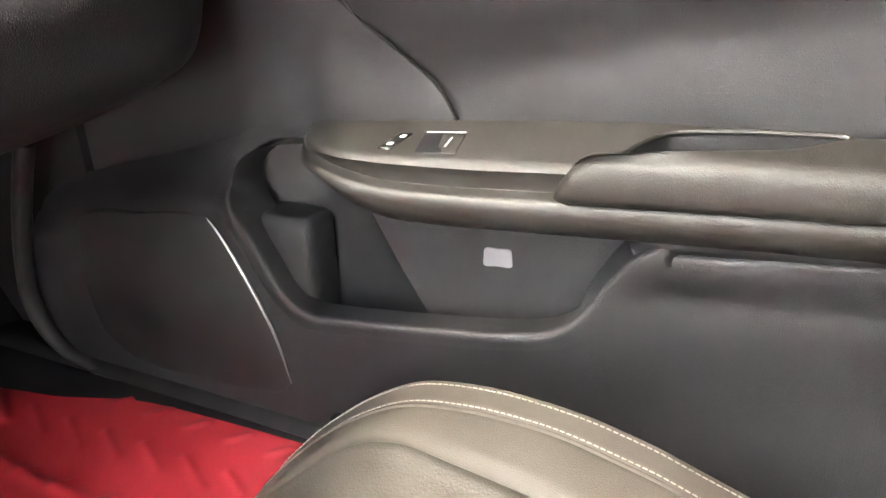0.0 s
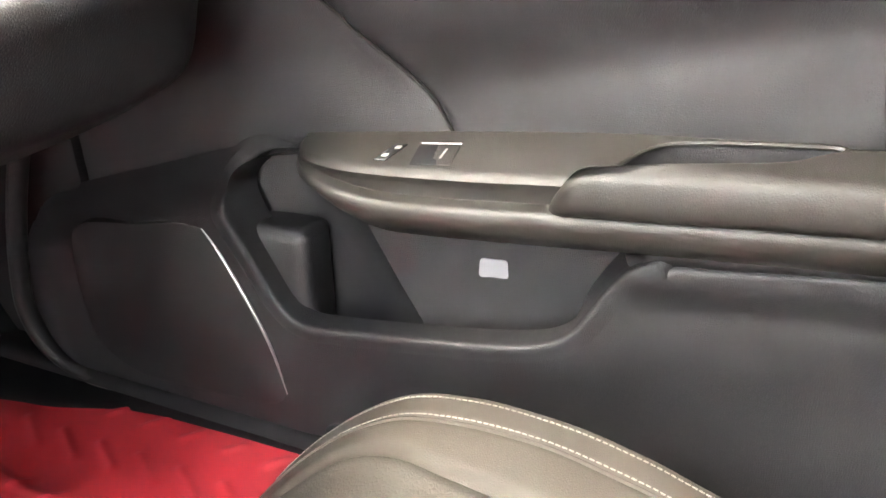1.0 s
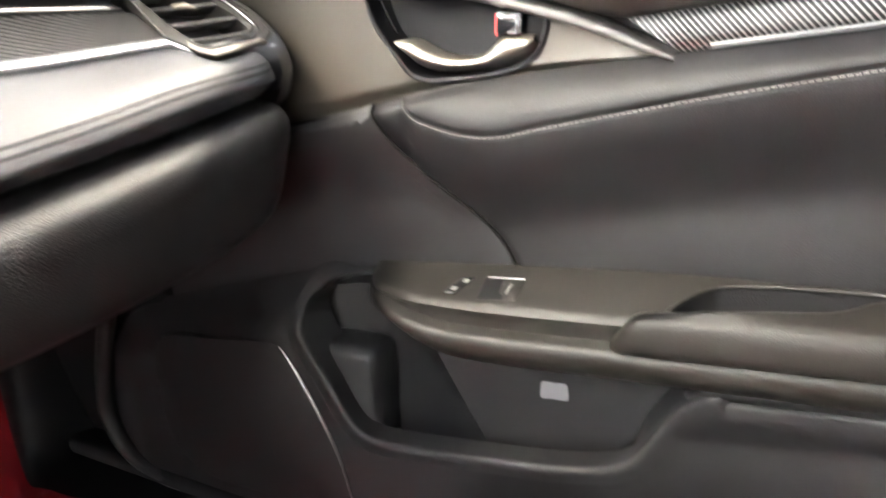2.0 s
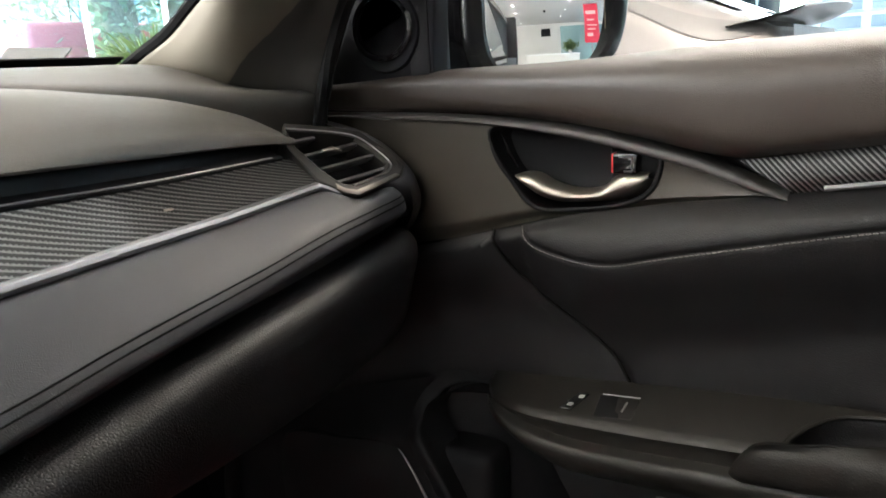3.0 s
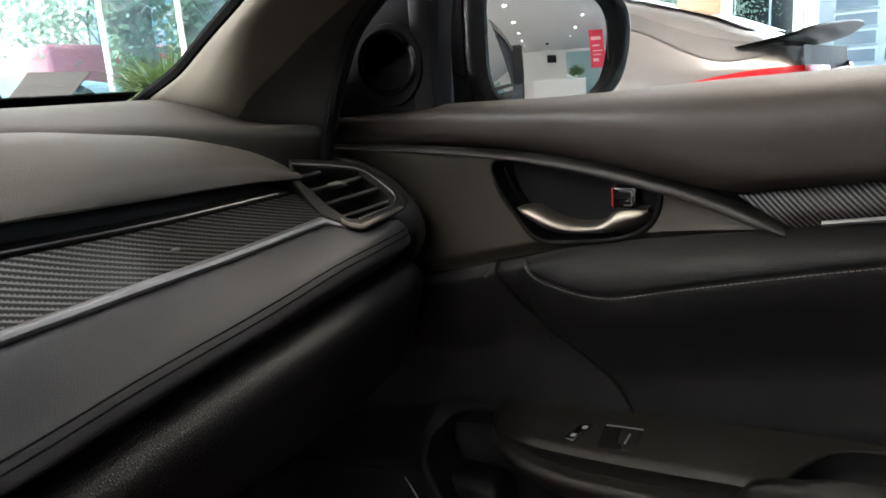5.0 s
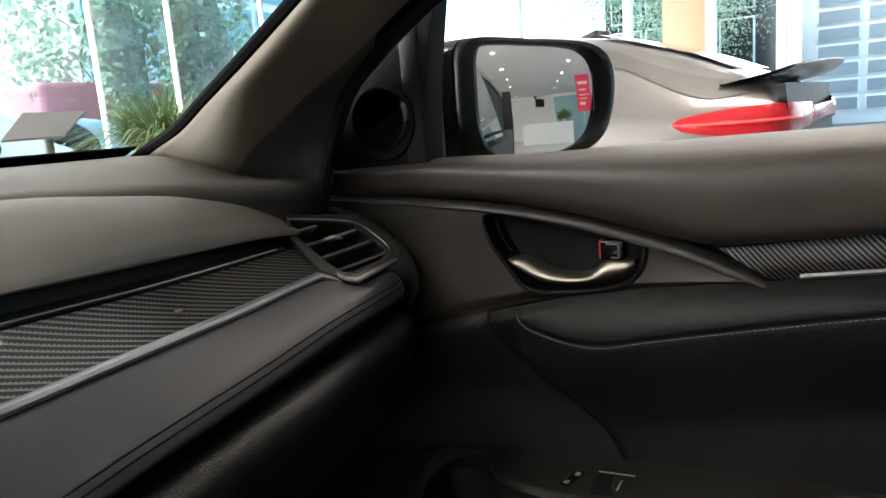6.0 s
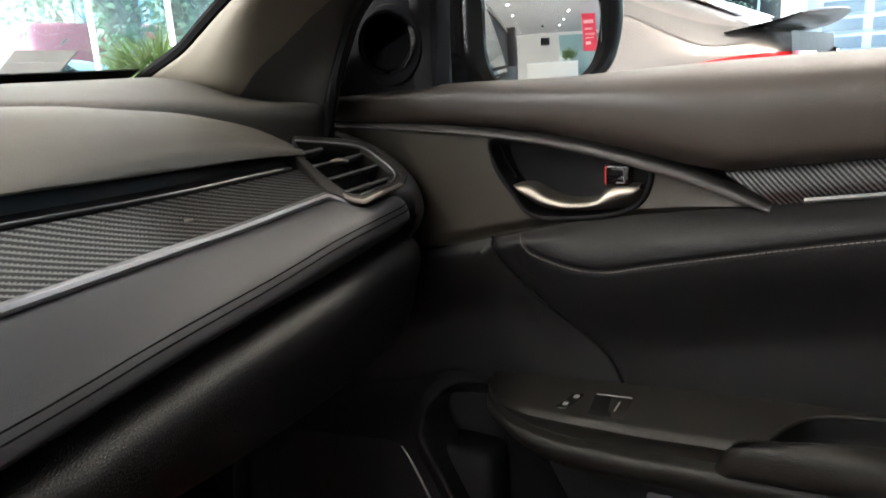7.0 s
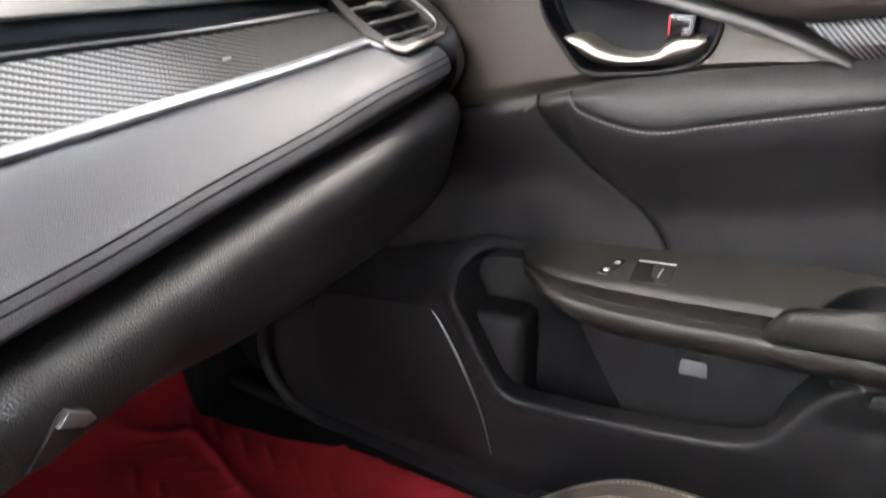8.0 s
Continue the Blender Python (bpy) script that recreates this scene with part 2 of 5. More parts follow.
def solid(bm, t):
    """Gives a sheet a thickness, away from its faces' normals."""
    bmesh.ops.recalc_face_normals(bm, faces=bm.faces)
    geom = bmesh.ops.solidify(bm, geom=bm.faces[:] + bm.edges[:] + bm.verts[:], thickness=t)
    return bm


def tube(path, radius, sides=8, squash=1.0, up=(0, 0, 1), closed=False, caps=True):
    """A rod along path; radius may be a list; squash flattens it along up."""
    p = np.array(path, float)
    n = len(p)
    rad = np.broadcast_to(radius, n)
    bm = bmesh.new()
    rings = []
    for i in range(n):
        a, b = (p[i - 1], p[(i + 1) % n]) if closed else (p[max(i - 1, 0)], p[min(i + 1, n - 1)])
        t = Vector([float(c) for c in b - a]).normalized()
        s = t.cross(Vector(up))
        s = s.normalized() if s.length > 1e-6 else Vector((1, 0, 0))
        w = s.cross(t)
        rings.append([bm.verts.new(Vector(p[i]) + (math.cos(k) * s + squash * math.sin(k) * w) * float(rad[i])) for k in [2 * math.pi * j / sides for j in range(sides)]])
    for i in range(n if closed else n - 1):
        r, q = rings[i], rings[(i + 1) % n]
        for j in range(sides):
            bm.faces.new((r[j], r[(j + 1) % sides], q[(j + 1) % sides], q[j]))
    if caps and not closed:
        bm.faces.new(rings[0][::-1])
        bm.faces.new(rings[-1])
    return bm


def box(x0, x1, y0, y1, z0, z1, bevel=0.0, seg=2):
    bm = bmesh.new()
    bmesh.ops.create_cube(bm, size=1.0)
    for v in bm.verts:
        v.co = Vector(((x0 + x1) / 2 + v.co.x * (x1 - x0), (y0 + y1) / 2 + v.co.y * (y1 - y0), (z0 + z1) / 2 + v.co.z * (z1 - z0)))
    if bevel:
        bmesh.ops.bevel(bm, geom=bm.edges[:], offset=bevel, segments=seg, affect="EDGES", profile=0.5)
    return bm


def plate(outline, lift, thick, bevel=0.0, seg=2):
    """An extruded outline: lift(a, b, depth) places its points."""
    bm = bmesh.new()
    top = [bm.verts.new(lift(a, b, 0.0)) for a, b in outline]
    low = [bm.verts.new(lift(a, b, thick)) for a, b in outline]
    n = len(top)
    face = bm.faces.new(top)
    bm.faces.new(low[::-1])
    for i in range(n):
        bm.faces.new((top[i], low[i], low[(i + 1) % n], top[(i + 1) % n]))
    bmesh.ops.recalc_face_normals(bm, faces=bm.faces)
    if bevel:
        bmesh.ops.bevel(bm, geom=list(face.edges), offset=bevel, segments=seg, affect="EDGES", profile=0.5)
    return bm


def disc(centre, normal, radius, thick=0.004, sides=24, bevel=0.0):
    bm = bmesh.new()
    bmesh.ops.create_cone(bm, cap_ends=True, segments=sides, radius1=radius, radius2=radius, depth=thick)
    m = Vector(normal).to_track_quat("Z", "Y").to_matrix().to_4x4()
    if bevel:
        bmesh.ops.bevel(bm, geom=[e for e in bm.edges if len(e.link_faces) == 2 and any(len(f.verts) > 4 for f in e.link_faces)], offset=bevel, segments=2, affect="EDGES", profile=0.5)
    bmesh.ops.transform(bm, matrix=Matrix.Translation(centre) @ m, verts=bm.verts)
    return bm


def join(*parts):
    out = bmesh.new()
    me = bpy.data.meshes.new("tmp")
    for b in parts:
        b.to_mesh(me)
        out.from_mesh(me)
        b.free()
    bpy.data.meshes.remove(me)
    return out


def part(name, bm, mat, parent=None, label="", smooth=True, angle=40, fix=True):
    if fix:
        bmesh.ops.recalc_face_normals(bm, faces=bm.faces)
    me = bpy.data.meshes.new(name)
    if smooth:
        for f in bm.faces:
            f.smooth = True
        for e in bm.edges:
            if len(e.link_faces) == 2 and e.calc_face_angle(0) > radians(angle):
                e.smooth = False
    bm.to_mesh(me)
    bm.free()
    me.materials.append(mat)
    ob = new(name, me)
    if parent is not None:
        ob.parent = parent
        ob.matrix_parent_inverse = parent.matrix_basis.inverted()
    if label:
        ob["label"] = label
    return ob


def thing(name, at, label, category, group="", kind=""):
    ob = new(name)
    ob.empty_display_size = 0.05
    ob.matrix_basis = pose(*at)
    return tagged(ob, label, category, group, kind)


def inside(poly, a, b):
    """Whether (a, b) lies within a polygon."""
    hit, n = False, len(poly)
    for i in range(n):
        (x1, y1), (x2, y2) = poly[i], poly[(i + 1) % n]
        if (y1 > b) != (y2 > b) and a < (x2 - x1) * (b - y1) / (y2 - y1) + x1:
            hit = not hit
    return hit


def ring_curve(pts, n):
    """A closed smooth curve."""
    p = [tuple(q) for q in pts]
    k = min(3, len(p))
    c = spl(p[-k:] + p + p[:k], 20 * n)
    a = np.array(p[0])
    lo = min(range(len(c) // 2), key=lambda i: np.linalg.norm(c[i] - a))
    hi = max(range(len(c)), key=lambda i: (i > len(c) // 2) * -np.linalg.norm(c[i] - a) - (i <= len(c) // 2) * 9)
    idx = np.linspace(lo, hi, n + 1)[:-1].round().astype(int)
    return c[idx]

# ---- the passenger door ----
door = thing("passenger_door", (0.2, 1.0, 0.17), "closed black passenger door with carbon strip, armrest and pocket", "car door")

D_LINE = [(-0.60, 0.74), (-0.30, 0.785), (-0.109, 0.820), (-0.023, 0.841), (0.06, 0.861), (0.161, 0.878), (0.275, 0.894), (0.346, 0.904), (0.60, 0.935), (0.97, 0.965)]
STITCH = [(0.017, 0.848), (0.031, 0.833), (0.061, 0.823), (0.092, 0.818), (0.123, 0.819), (0.163, 0.829), (0.231, 0.845), (0.348, 0.871), (0.60, 0.918), (0.97, 0.955)]
ARCH_LINE = [(-0.305, 0.974), (-0.262, 0.972), (-0.179, 0.970), (-0.112, 0.969), (-0.036, 0.965), (0.033, 0.958), (0.095, 0.949), (0.142, 0.939), (0.196, 0.925), (0.237, 0.910), (0.277, 0.892)]
BELT_TOP = [(-0.30, 1.010), (-0.25, 1.012), (-0.10, 1.020), (0.049, 1.022), (0.216, 1.030), (0.334, 1.034), (0.60, 1.040), (0.97, 1.045)]
BELT_MID = [(-0.305, 0.990), (-0.22, 0.990), (-0.10, 0.988), (0.0, 0.982), (0.07, 0.978), (0.135, 0.970), (0.20, 0.958), (0.232, 0.950), (0.26, 0.948), (0.285, 0.949), (0.345, 0.955), (0.60, 0.984), (0.97, 1.003)]
BELT_LOW = [(-0.305, 0.978), (-0.18, 0.974), (-0.036, 0.9695), (0.033, 0.9625), (0.095, 0.953), (0.142, 0.943), (0.196, 0.931), (0.236, 0.926), (0.27, 0.930), (0.345, 0.939), (0.60, 0.969), (0.97, 0.991)]
SEAM = [(0.842, -0.026), (0.815, -0.013), (0.787, 0.006), (0.766, 0.031), (0.728, 0.080), (0.699, 0.110), (0.66, 0.132)]

CREASE = [(-0.62, 0.46), (-0.50, 0.52), (-0.378, 0.558), (-0.247, 0.597), (-0.141, 0.629), (-0.062, 0.648), (-0.02, 0.650), (0.03, 0.61), (0.10, 0.575), (0.25, 0.585), (0.339, 0.598), (0.506, 0.618), (0.97, 0.66)]


def seam_x(z):
    c = spl(SEAM, 100)
    return np.interp(z, c[::-1, 0], c[::-1, 1])


def panel_y(x, z):
    """Depth of the panel between the handle surround and the armrest."""
    d = along(D_LINE, [x])[0]
    s = d if x < 0.017 else along(STITCH, [x])[0]
    y = 0.955 + 0.004 * ease(0.017, -0.05, x)
    if z > s:
        t = min((z - s) / max(d - s, 1e-4), 1.0)
        k = ease(0.017, 0.10, x)
        y += k * (0.027 * t**1.8 - 0.0025 * math.sin(math.pi * t))
    else:
        y += 0.040 * ease(-0.004, 0.12, s - z)
    y += 0.012 * ease(0.014, 0.0, d - z) ** 1.5 * ease(0.10, 0.017, x)
    return y + 0.0018 * math.exp(-(((z - s) / 0.0032) ** 2)) * ease(0.012, 0.02, x)


PANEL_LOW = [(-0.62, 0.44), (-0.5, 0.50), (-0.378, 0.545), (-0.247, 0.585), (-0.141, 0.615), (-0.062, 0.636), (0.0, 0.647), (0.137, 0.65), (0.97, 0.66)]


def panel_z(x, v):
    """Height at share v of the way down, with the stitched line at 0.35."""
    top, low = along(D_LINE, [x])[0], along(PANEL_LOW, [x])[0]
    line = top - 0.002 if x < 0.017 else min(along(STITCH, [x])[0], top - 0.002)
    k = 0.35 * ease(-0.10, 0.06, x)
    if v < k:
        return top + (line - top) * v / k
    return line + (low - line) * (v - k) / (1 - k)


def build_upper_panels():
    front, rear = [], []
    for v in np.linspace(0, 1, 100):
        xs = 0.03
        for i in range(40):
            xs = 0.5 * xs + 0.5 * float(seam_x(panel_z(xs, v)))
        for rows, x0, x1, n in ((front, -0.58, xs - 0.0012, 46), (rear, xs + 0.0012, 0.97, 150)):
            row = []
            for x in np.linspace(x0, x1, n):
                z = panel_z(x, v)
                e = min(abs(x - xs), 1)
                row.append((x, panel_y(x, z) + 0.004 * math.exp(-((e / 0.0035) ** 2)), z))
            rows.append(row)
    part("front_panel", sheet(front), PANEL, door, "grained black plastic panel")
    part("insert", sheet(rear), INSERT, door, "black leatherette insert with padded upper roll")
    c = spl([(x, z) for z, x in SEAM], 60)
    part("seam", tube([(x, panel_y(x, z) + 0.0022, z) for x, z in c], 0.0020, 6), RUBBER, door)


def build_stitching():
    c = spl(STITCH[:9] + [(0.75, 0.937)], 2600)
    d = np.r_[0, np.cumsum(np.linalg.norm(np.diff(c, axis=0), axis=1))]
    bits, s = [], 0.0
    while s + 0.004 < d[-1]:
        q = [(np.interp(k, d, c[:, 0]), np.interp(k, d, c[:, 1])) for k in (s, s + 0.0019, s + 0.0038)]
        bits.append(tube([(a, panel_y(a, b) - 0.0040 - (0.0006 if i == 1 else 0), b - 0.0014) for i, (a, b) in enumerate(q)], 0.0007, 5))
        s += 0.0052
    tagged(part("stitching", join(*bits), DOORTHREAD, door, "pale grey stitching"), kind="stuff")


def build_belt():
    rows = []
    for x in np.linspace(-0.300, 0.97, 120):
        zt, zm, zl = along(BELT_TOP, [x])[0], along(BELT_MID, [x])[0], along(BELT_LOW, [x])[0]
        h, u = zt - zm, zm - zl
        d = 0.022 + 0.056 * ease(-0.16, 0.22, x)
        over = [(0.0, 0.0), (0.45, 0.05), (0.80, 0.16), (0.97, 0.33), (1.0, 0.48), (0.95, 0.74)]
        under = [(0.85, 0.08), (0.68, 0.52), (0.42, 0.90), (0.20, 1.0)]
        prof = [(1.032, zt - 0.010), (1.018, zt - 0.001)] + [(1.006 - d * a, zt - h * b) for a, b in over]
        prof += [(1.006 - d * a, zm - u * b) for a, b in under] + [(1.006, zl - 0.004)]
        rows.append([(x, y, z) for y, z in spl(prof, 44)])
    part("belt_pad", sheet(rows), BELT, door, "soft brown-black upper door pad")
    back = []
    for x in np.linspace(-0.30, 0.97, 60):
        zb = along(BELT_LOW, [x])[0] + 0.006
        zl = along(D_LINE, [x])[0] - 0.006
        back.append([(x, 1.003, z) for z in np.linspace(zb, zl, 4)])
    part("trim_backing", sheet(back, keep=lambda p: not (-0.05 < p[0] < 0.19)), RUBBER, door)
    part("window_seal", tube([(x, 1.030, along(BELT_TOP, [x])[0] - 0.010) for x in np.linspace(-0.11, 0.97, 40)], 0.006, 6), RUBBER, door)


RECESS = [(-0.031, 0.950), (-0.022, 0.921), (-0.002, 0.894), (0.018, 0.871), (0.037, 0.8655), (0.07, 0.868), (0.104, 0.872), (0.134, 0.880), (0.152, 0.893), (0.160, 0.913), (0.160, 0.924), (0.150, 0.931), (0.117, 0.9385), (0.056, 0.9495), (0.01, 0.955), (-0.022, 0.957)]


def handle_panel_y(x, v):
    return 0.980 + 0.003 * math.sin(math.pi * v) + 0.009 * ease(0.86, 1.0, v) + 0.02 * ease(-0.12, -0.26, x) - 0.008 * math.exp(-(((x + 0.075) / 0.05) ** 2))


def build_handle():
    ring = ring_curve(RECESS, 72)
    poly = [tuple(p) for p in ring]
    cx, cz = ring.mean(0)
    rows = []
    for x in np.linspace(-0.30, 0.274, 410):
        a, d = along(ARCH_LINE, [x])[0], along(D_LINE, [x])[0] - 0.001
        rows.append([(x, handle_panel_y(x, v), a * (1 - v) + d * v) for v in np.linspace(0, 1, 84)])
    big = [(cx + (a - cx) * 1.0, cz + (b - cz) * 1.0) for a, b in poly]
    bezel = part("handle_bezel", sheet(rows, keep=lambda p: not inside(big, p[0], p[2])), GUN, door, "satin gunmetal handle surround")
    part("bezel_rim", tube([(a, 0.9815, b) for a, b in ring], 0.0030, 10, up=(0, 1, 0), closed=True), DARK, bezel, "black rim")
    bowl = [[(cx + (a - cx) * s, y, cz + (b - cz) * s) for a, b in ring] for s, y in ((1.0, 0.981), (0.98, 0.990), (0.95, 1.004), (0.88, 1.013), (0.6, 1.017), (0.3, 1.018), (0.01, 1.018))]
    part("handle_recess", sheet(bowl, wrap=True), DARK, bezel, "matt black finger recess")
    # the rim of shine down the forward side of the recess
    part("recess_strip", tube([(-0.016, 0.982, 0.949), (-0.010, 0.986, 0.929), (0.000, 0.988, 0.911)], [0.0012, 0.0022, 0.0012], 6), PIANO, bezel)
    up = spl([(0.001, 0.9035), (0.012, 0.9055), (0.026, 0.9040), (0.042, 0.896), (0.060, 0.8905), (0.085, 0.8895), (0.103, 0.894), (0.114, 0.904), (0.122, 0.9085), (0.136, 0.9095), (0.150, 0.9095)], 40)
    lo = spl([(0.001, 0.9010), (0.006, 0.8940), (0.017, 0.8830), (0.034, 0.8760), (0.055, 0.8735), (0.080, 0.8750), (0.105, 0.8775), (0.126, 0.8805), (0.140, 0.8850), (0.149, 0.8925), (0.152, 0.9015)], 40)
    rows = []
    for (a, b), (c, d) in zip(up, lo):
        w = 0.5 * abs(b - d)
        g = min(1.0, w / 0.007)
        rows.append([(a + (c - a) * t, 0.980 - 0.010 * g * math.sin(math.pi * t**0.8) ** 0.8 + 0.012 * g * ease(0.45, 1.0, t) if front else 0.998, b + (d - b) * t) for t, front in [(0.0, 0)] + [(k, 1) for k in np.linspace(0, 1, 15)] + [(1.0, 0)]])
    lever = part("door_handle", sheet(rows, wrap=True), SILVER, door, "satin silver pull lever")
    knob = part("lock_knob", box(0.1145, 0.140, 0.972, 1.010, 0.9085, 0.9300, 0.003), PIANO, door, "black lock knob with red edge")
    part("red_mark", box(0.1128, 0.1150, 0.9745, 1.000, 0.9095, 0.9290, 0.0008), RED_MARK, knob, "red unlocked mark")
    mark = [(0.122, 0.9265), (0.1345, 0.9265), (0.1355, 0.9255), (0.1355, 0.913), (0.1345, 0.912), (0.127, 0.912)]
    part("lock_mark", tube([(a, 0.9716, b) for a, b in mark], 0.0010, 6, up=(0, 1, 0)), GREYTRIM, knob)
    part("housing", box(0.1075, 0.157, 0.9880, 1.016, 0.902, 0.932, 0.003), DARK, door, "matt black lock housing")
    # flat satin arch from the mirror foot down to the carbon strip
    rows = []
    for x, z in spl(ARCH_LINE, 110):
        w = 0.0025 + 0.0055 * ease(-0.08, 0.17, x) * ease(0.282, 0.235, x)
        y = handle_panel_y(x, 0)
        rows.append([(x, a, b) for a, b in spl([(y + 0.016, z + 0.003), (y + 0.002, z + 0.0022), (y - 0.0055, z + 0.0004), (y - 0.0080, z - 0.0016), (y - 0.0085, z - w), (y - 0.0065, z - w - 0.0018), (y + 0.003, z - w - 0.002)], 16)])
    part("arch_trim", sheet(rows), ARCH, door, "slim satin grey arch trim")


def build_carbon():
    rows = []
    for i, t in enumerate(np.linspace(0, 1, 60)):
        x0, x1 = 0.233 + 0.73 * t, 0.283 + 0.69 * t
        za = along([(0.233, 0.9235), (0.342, 0.938), (0.6, 0.968), (0.97, 0.99)], [x0])[0]
        zb = along(D_LINE, [x1])[0] - 0.002
        rows.append([(x0 + (x1 - x0) * v, 0.984 - 0.004 * math.sin(math.pi * v), za + (zb - za) * v) for v in np.linspace(0, 1, 8)])
    part("carbon_strip", sheet(rows, uv=lambda p: (1.38 * p[0], -1.38 * p[2])), CARBON, door, "carbon-weave decor strip")
    xs = np.linspace(0.305, 0.96, 30)
    part("chrome_strip", tube([(x, 0.978, along(D_LINE, [x])[0] + 0.0025) for x in xs], 0.0028, 6), GREYTRIM, door, "thin satin metal strip")


ARM_BACK = [(-0.06, 0.650), (-0.022, 0.656), (0.054, 0.665), (0.123, 0.672), (0.233, 0.683), (0.334, 0.690), (0.494, 0.694), (0.97, 0.71)]
ARM_EDGE = [(-0.06, 0.645), (0.0, 0.6475), (0.054, 0.648), (0.091, 0.649), (0.176, 0.654), (0.246, 0.660), (0.5, 0.675), (0.97, 0.70)]
ARM_LIP = [(-0.06, 0.628), (0.0, 0.624), (0.042, 0.623), (0.092, 0.623), (0.15, 0.626), (0.247, 0.634), (0.493, 0.653), (0.97, 0.68)]


CUP = [(0.286, 0.922), (0.290, 0.934), (0.300, 0.953), (0.328, 0.978), (0.38, 0.988), (0.426, 0.992), (0.462, 0.9935), (0.470, 0.990), (0.455, 0.974), (0.426, 0.957), (0.38, 0.942), (0.326, 0.928), (0.302, 0.921)]


def arm_z(x, y):
    zb, zc = along(ARM_BACK, [x])[0], along(ARM_EDGE, [x])[0]
    return zb + (zc - zb) * (max(0.0, 0.998 - y) / 0.07) ** 1.25


def build_armrest():
    rows = []
    for x in np.linspace(-0.046, 0.97, 214):
        zb, zc, zl = along(ARM_BACK, [x])[0], along(ARM_EDGE, [x])[0], along(ARM_LIP, [x])[0]
        u = min(1.0, max(0.0, (x + 0.048) / 0.095))
        s = s2 = 0.03 + 0.97 * math.sqrt(1 - (1 - u) ** 2)
        e = ease(-0.07, 0.09, x)
        zl = zc - 0.008 + (zl - zc + 0.008) * e
        top = [(1.004, zb), (0.998, zb)] + [(y, zb + (zc - zb) * ((0.998 - y) / 0.07) ** 1.25) for y in np.linspace(0.994, 0.934, 40)] + [(0.929, zc - 0.0015), (0.9262, zc - 0.005)]
        edge = [(0.9285, zc - 0.009), (0.9305, 0.5 * (zc + zl) - 0.001), (0.9310, zl + 0.002), (0.927, zl + 0.0003)]
        lip = [(0.919, zl), (0.9145, zl - 0.003), (0.9125, zl - 0.009), (0.915, zl - 0.005 - 0.015 * e), (0.924, zl - 0.006 - 0.027 * e), (0.942, zl - 0.007 - 0.036 * e), (0.968, zl - 0.008 - 0.038 * e), (1.004, zl - 0.007 - 0.037 * e)]
        row = [(x, 1.004 - (1.004 - y) * s, z) for y, z in top]
        row += [(x, 1.004 - (1.004 - y) * (s + (s2 - s) * i / 4), z) for i, (y, z) in enumerate(edge)]
        row += [(x, 1.004 - (1.004 - y) * s2, z) for y, z in spl(lip, 16)]
        rows.append(row)
    cup = ring_curve(CUP, 80)
    ring = [tuple(p) for p in cup]
    arm = part("armrest", sheet(rows, keep=lambda p: not (abs(p[2] - arm_z(p[0], p[1])) < 0.004 and p[1] > 0.931 and inside(ring, p[0], p[1]))), ARM, door, "satin dark armrest with pull cup")
    mx, my = cup.mean(0)
    deep = [[(mx + (a - mx) * s, my + (b - my) * s, arm_z(a, b) - d) for a, b in cup] for s, d in ((1.01, -0.0005), (0.99, 0.004), (0.965, 0.018), (0.93, 0.026), (0.85, 0.029), (0.4, 0.029), (0.01, 0.029))]
    deep = [[(x, max(y, 0.932), z) for x, y, z in r] for r in deep]
    part("pull_cup", sheet(deep, wrap=True), PANEL, arm, "black pull cup")
    part("cup_rim", tube([(a, b, arm_z(a, b) + 0.0002) for a, b in cup], 0.0028, 7, closed=True), ARM, arm)
    # upholstered elbow pad
    rows = []
    for x in np.linspace(0.247, 0.97, 150):
        g = min(1.0, math.sqrt(max(0.0, 1 - ((0.275 - x) / 0.029) ** 2))) if x < 0.275 else 1.0
        zc, zl, zb = along(ARM_EDGE, [x])[0], along(ARM_LIP, [x])[0], along(ARM_BACK, [x])[0]
        front = along([(0.24, 0.918), (0.30, 0.927), (0.326, 0.934), (0.38, 0.947), (0.426, 0.96), (0.475, 0.997), (0.97, 1.0)], [x])[0] - 0.008
        zt = zc + 0.023 * g
        prof = [(front, zt - 0.05), (front, zt - 0.012), (front - 0.004, zt - 0.003), (front - 0.012, zt), (0.5 * (front + 0.905), zt - 0.001), (0.914, zt - 0.004), (0.9065, zt - 0.012), (0.9045, zt - 0.026), (0.907, zl + 0.006), (0.913, zl - 0.001), (0.922, zl - 0.002)]
        rows.append([(x + 0.015 * (1 - ease(0.247, 0.34, x)) * max(0.0, (z - zl) / (zt - zl)) ** 2, y + (0.93 - y) * (1 - g) * 0.8, z - (1 - g) * 0.004) for y, z in spl(prof, 34)])
    part("elbow_pad", sheet(rows), PAD, door, "padded black elbow rest")
    # lock and window switches
    z0 = 0.6685

    def up(p, q, lift=0.0):
        return (p, q, along(ARM_BACK, [p])[0] + (along(ARM_EDGE, [p])[0] - along(ARM_BACK, [p])[0]) * max(0, (0.998 - q) / 0.07) ** 1.25 + lift)

    base = part("lock_switch", plate([(0.066, 0.9405), (0.079, 0.9405), (0.091, 0.968), (0.078, 0.968)], lambda a, b, d: up(a, b, 0.0016 - d), 0.006, 0.0008), PIANO, door, "glossy black lock switch")
    for a, b in ((0.0755, 0.9475), (0.0835, 0.961)):
        part("switch_mark", plate([(a - 0.003, b - 0.0022), (a + 0.0028, b - 0.0022), (a + 0.0038, b + 0.0022), (a - 0.002, b + 0.0022)], lambda p, q, d: up(p, q, 0.0022 - d), 0.0006), WHITE_MARK, base, "small white mark")
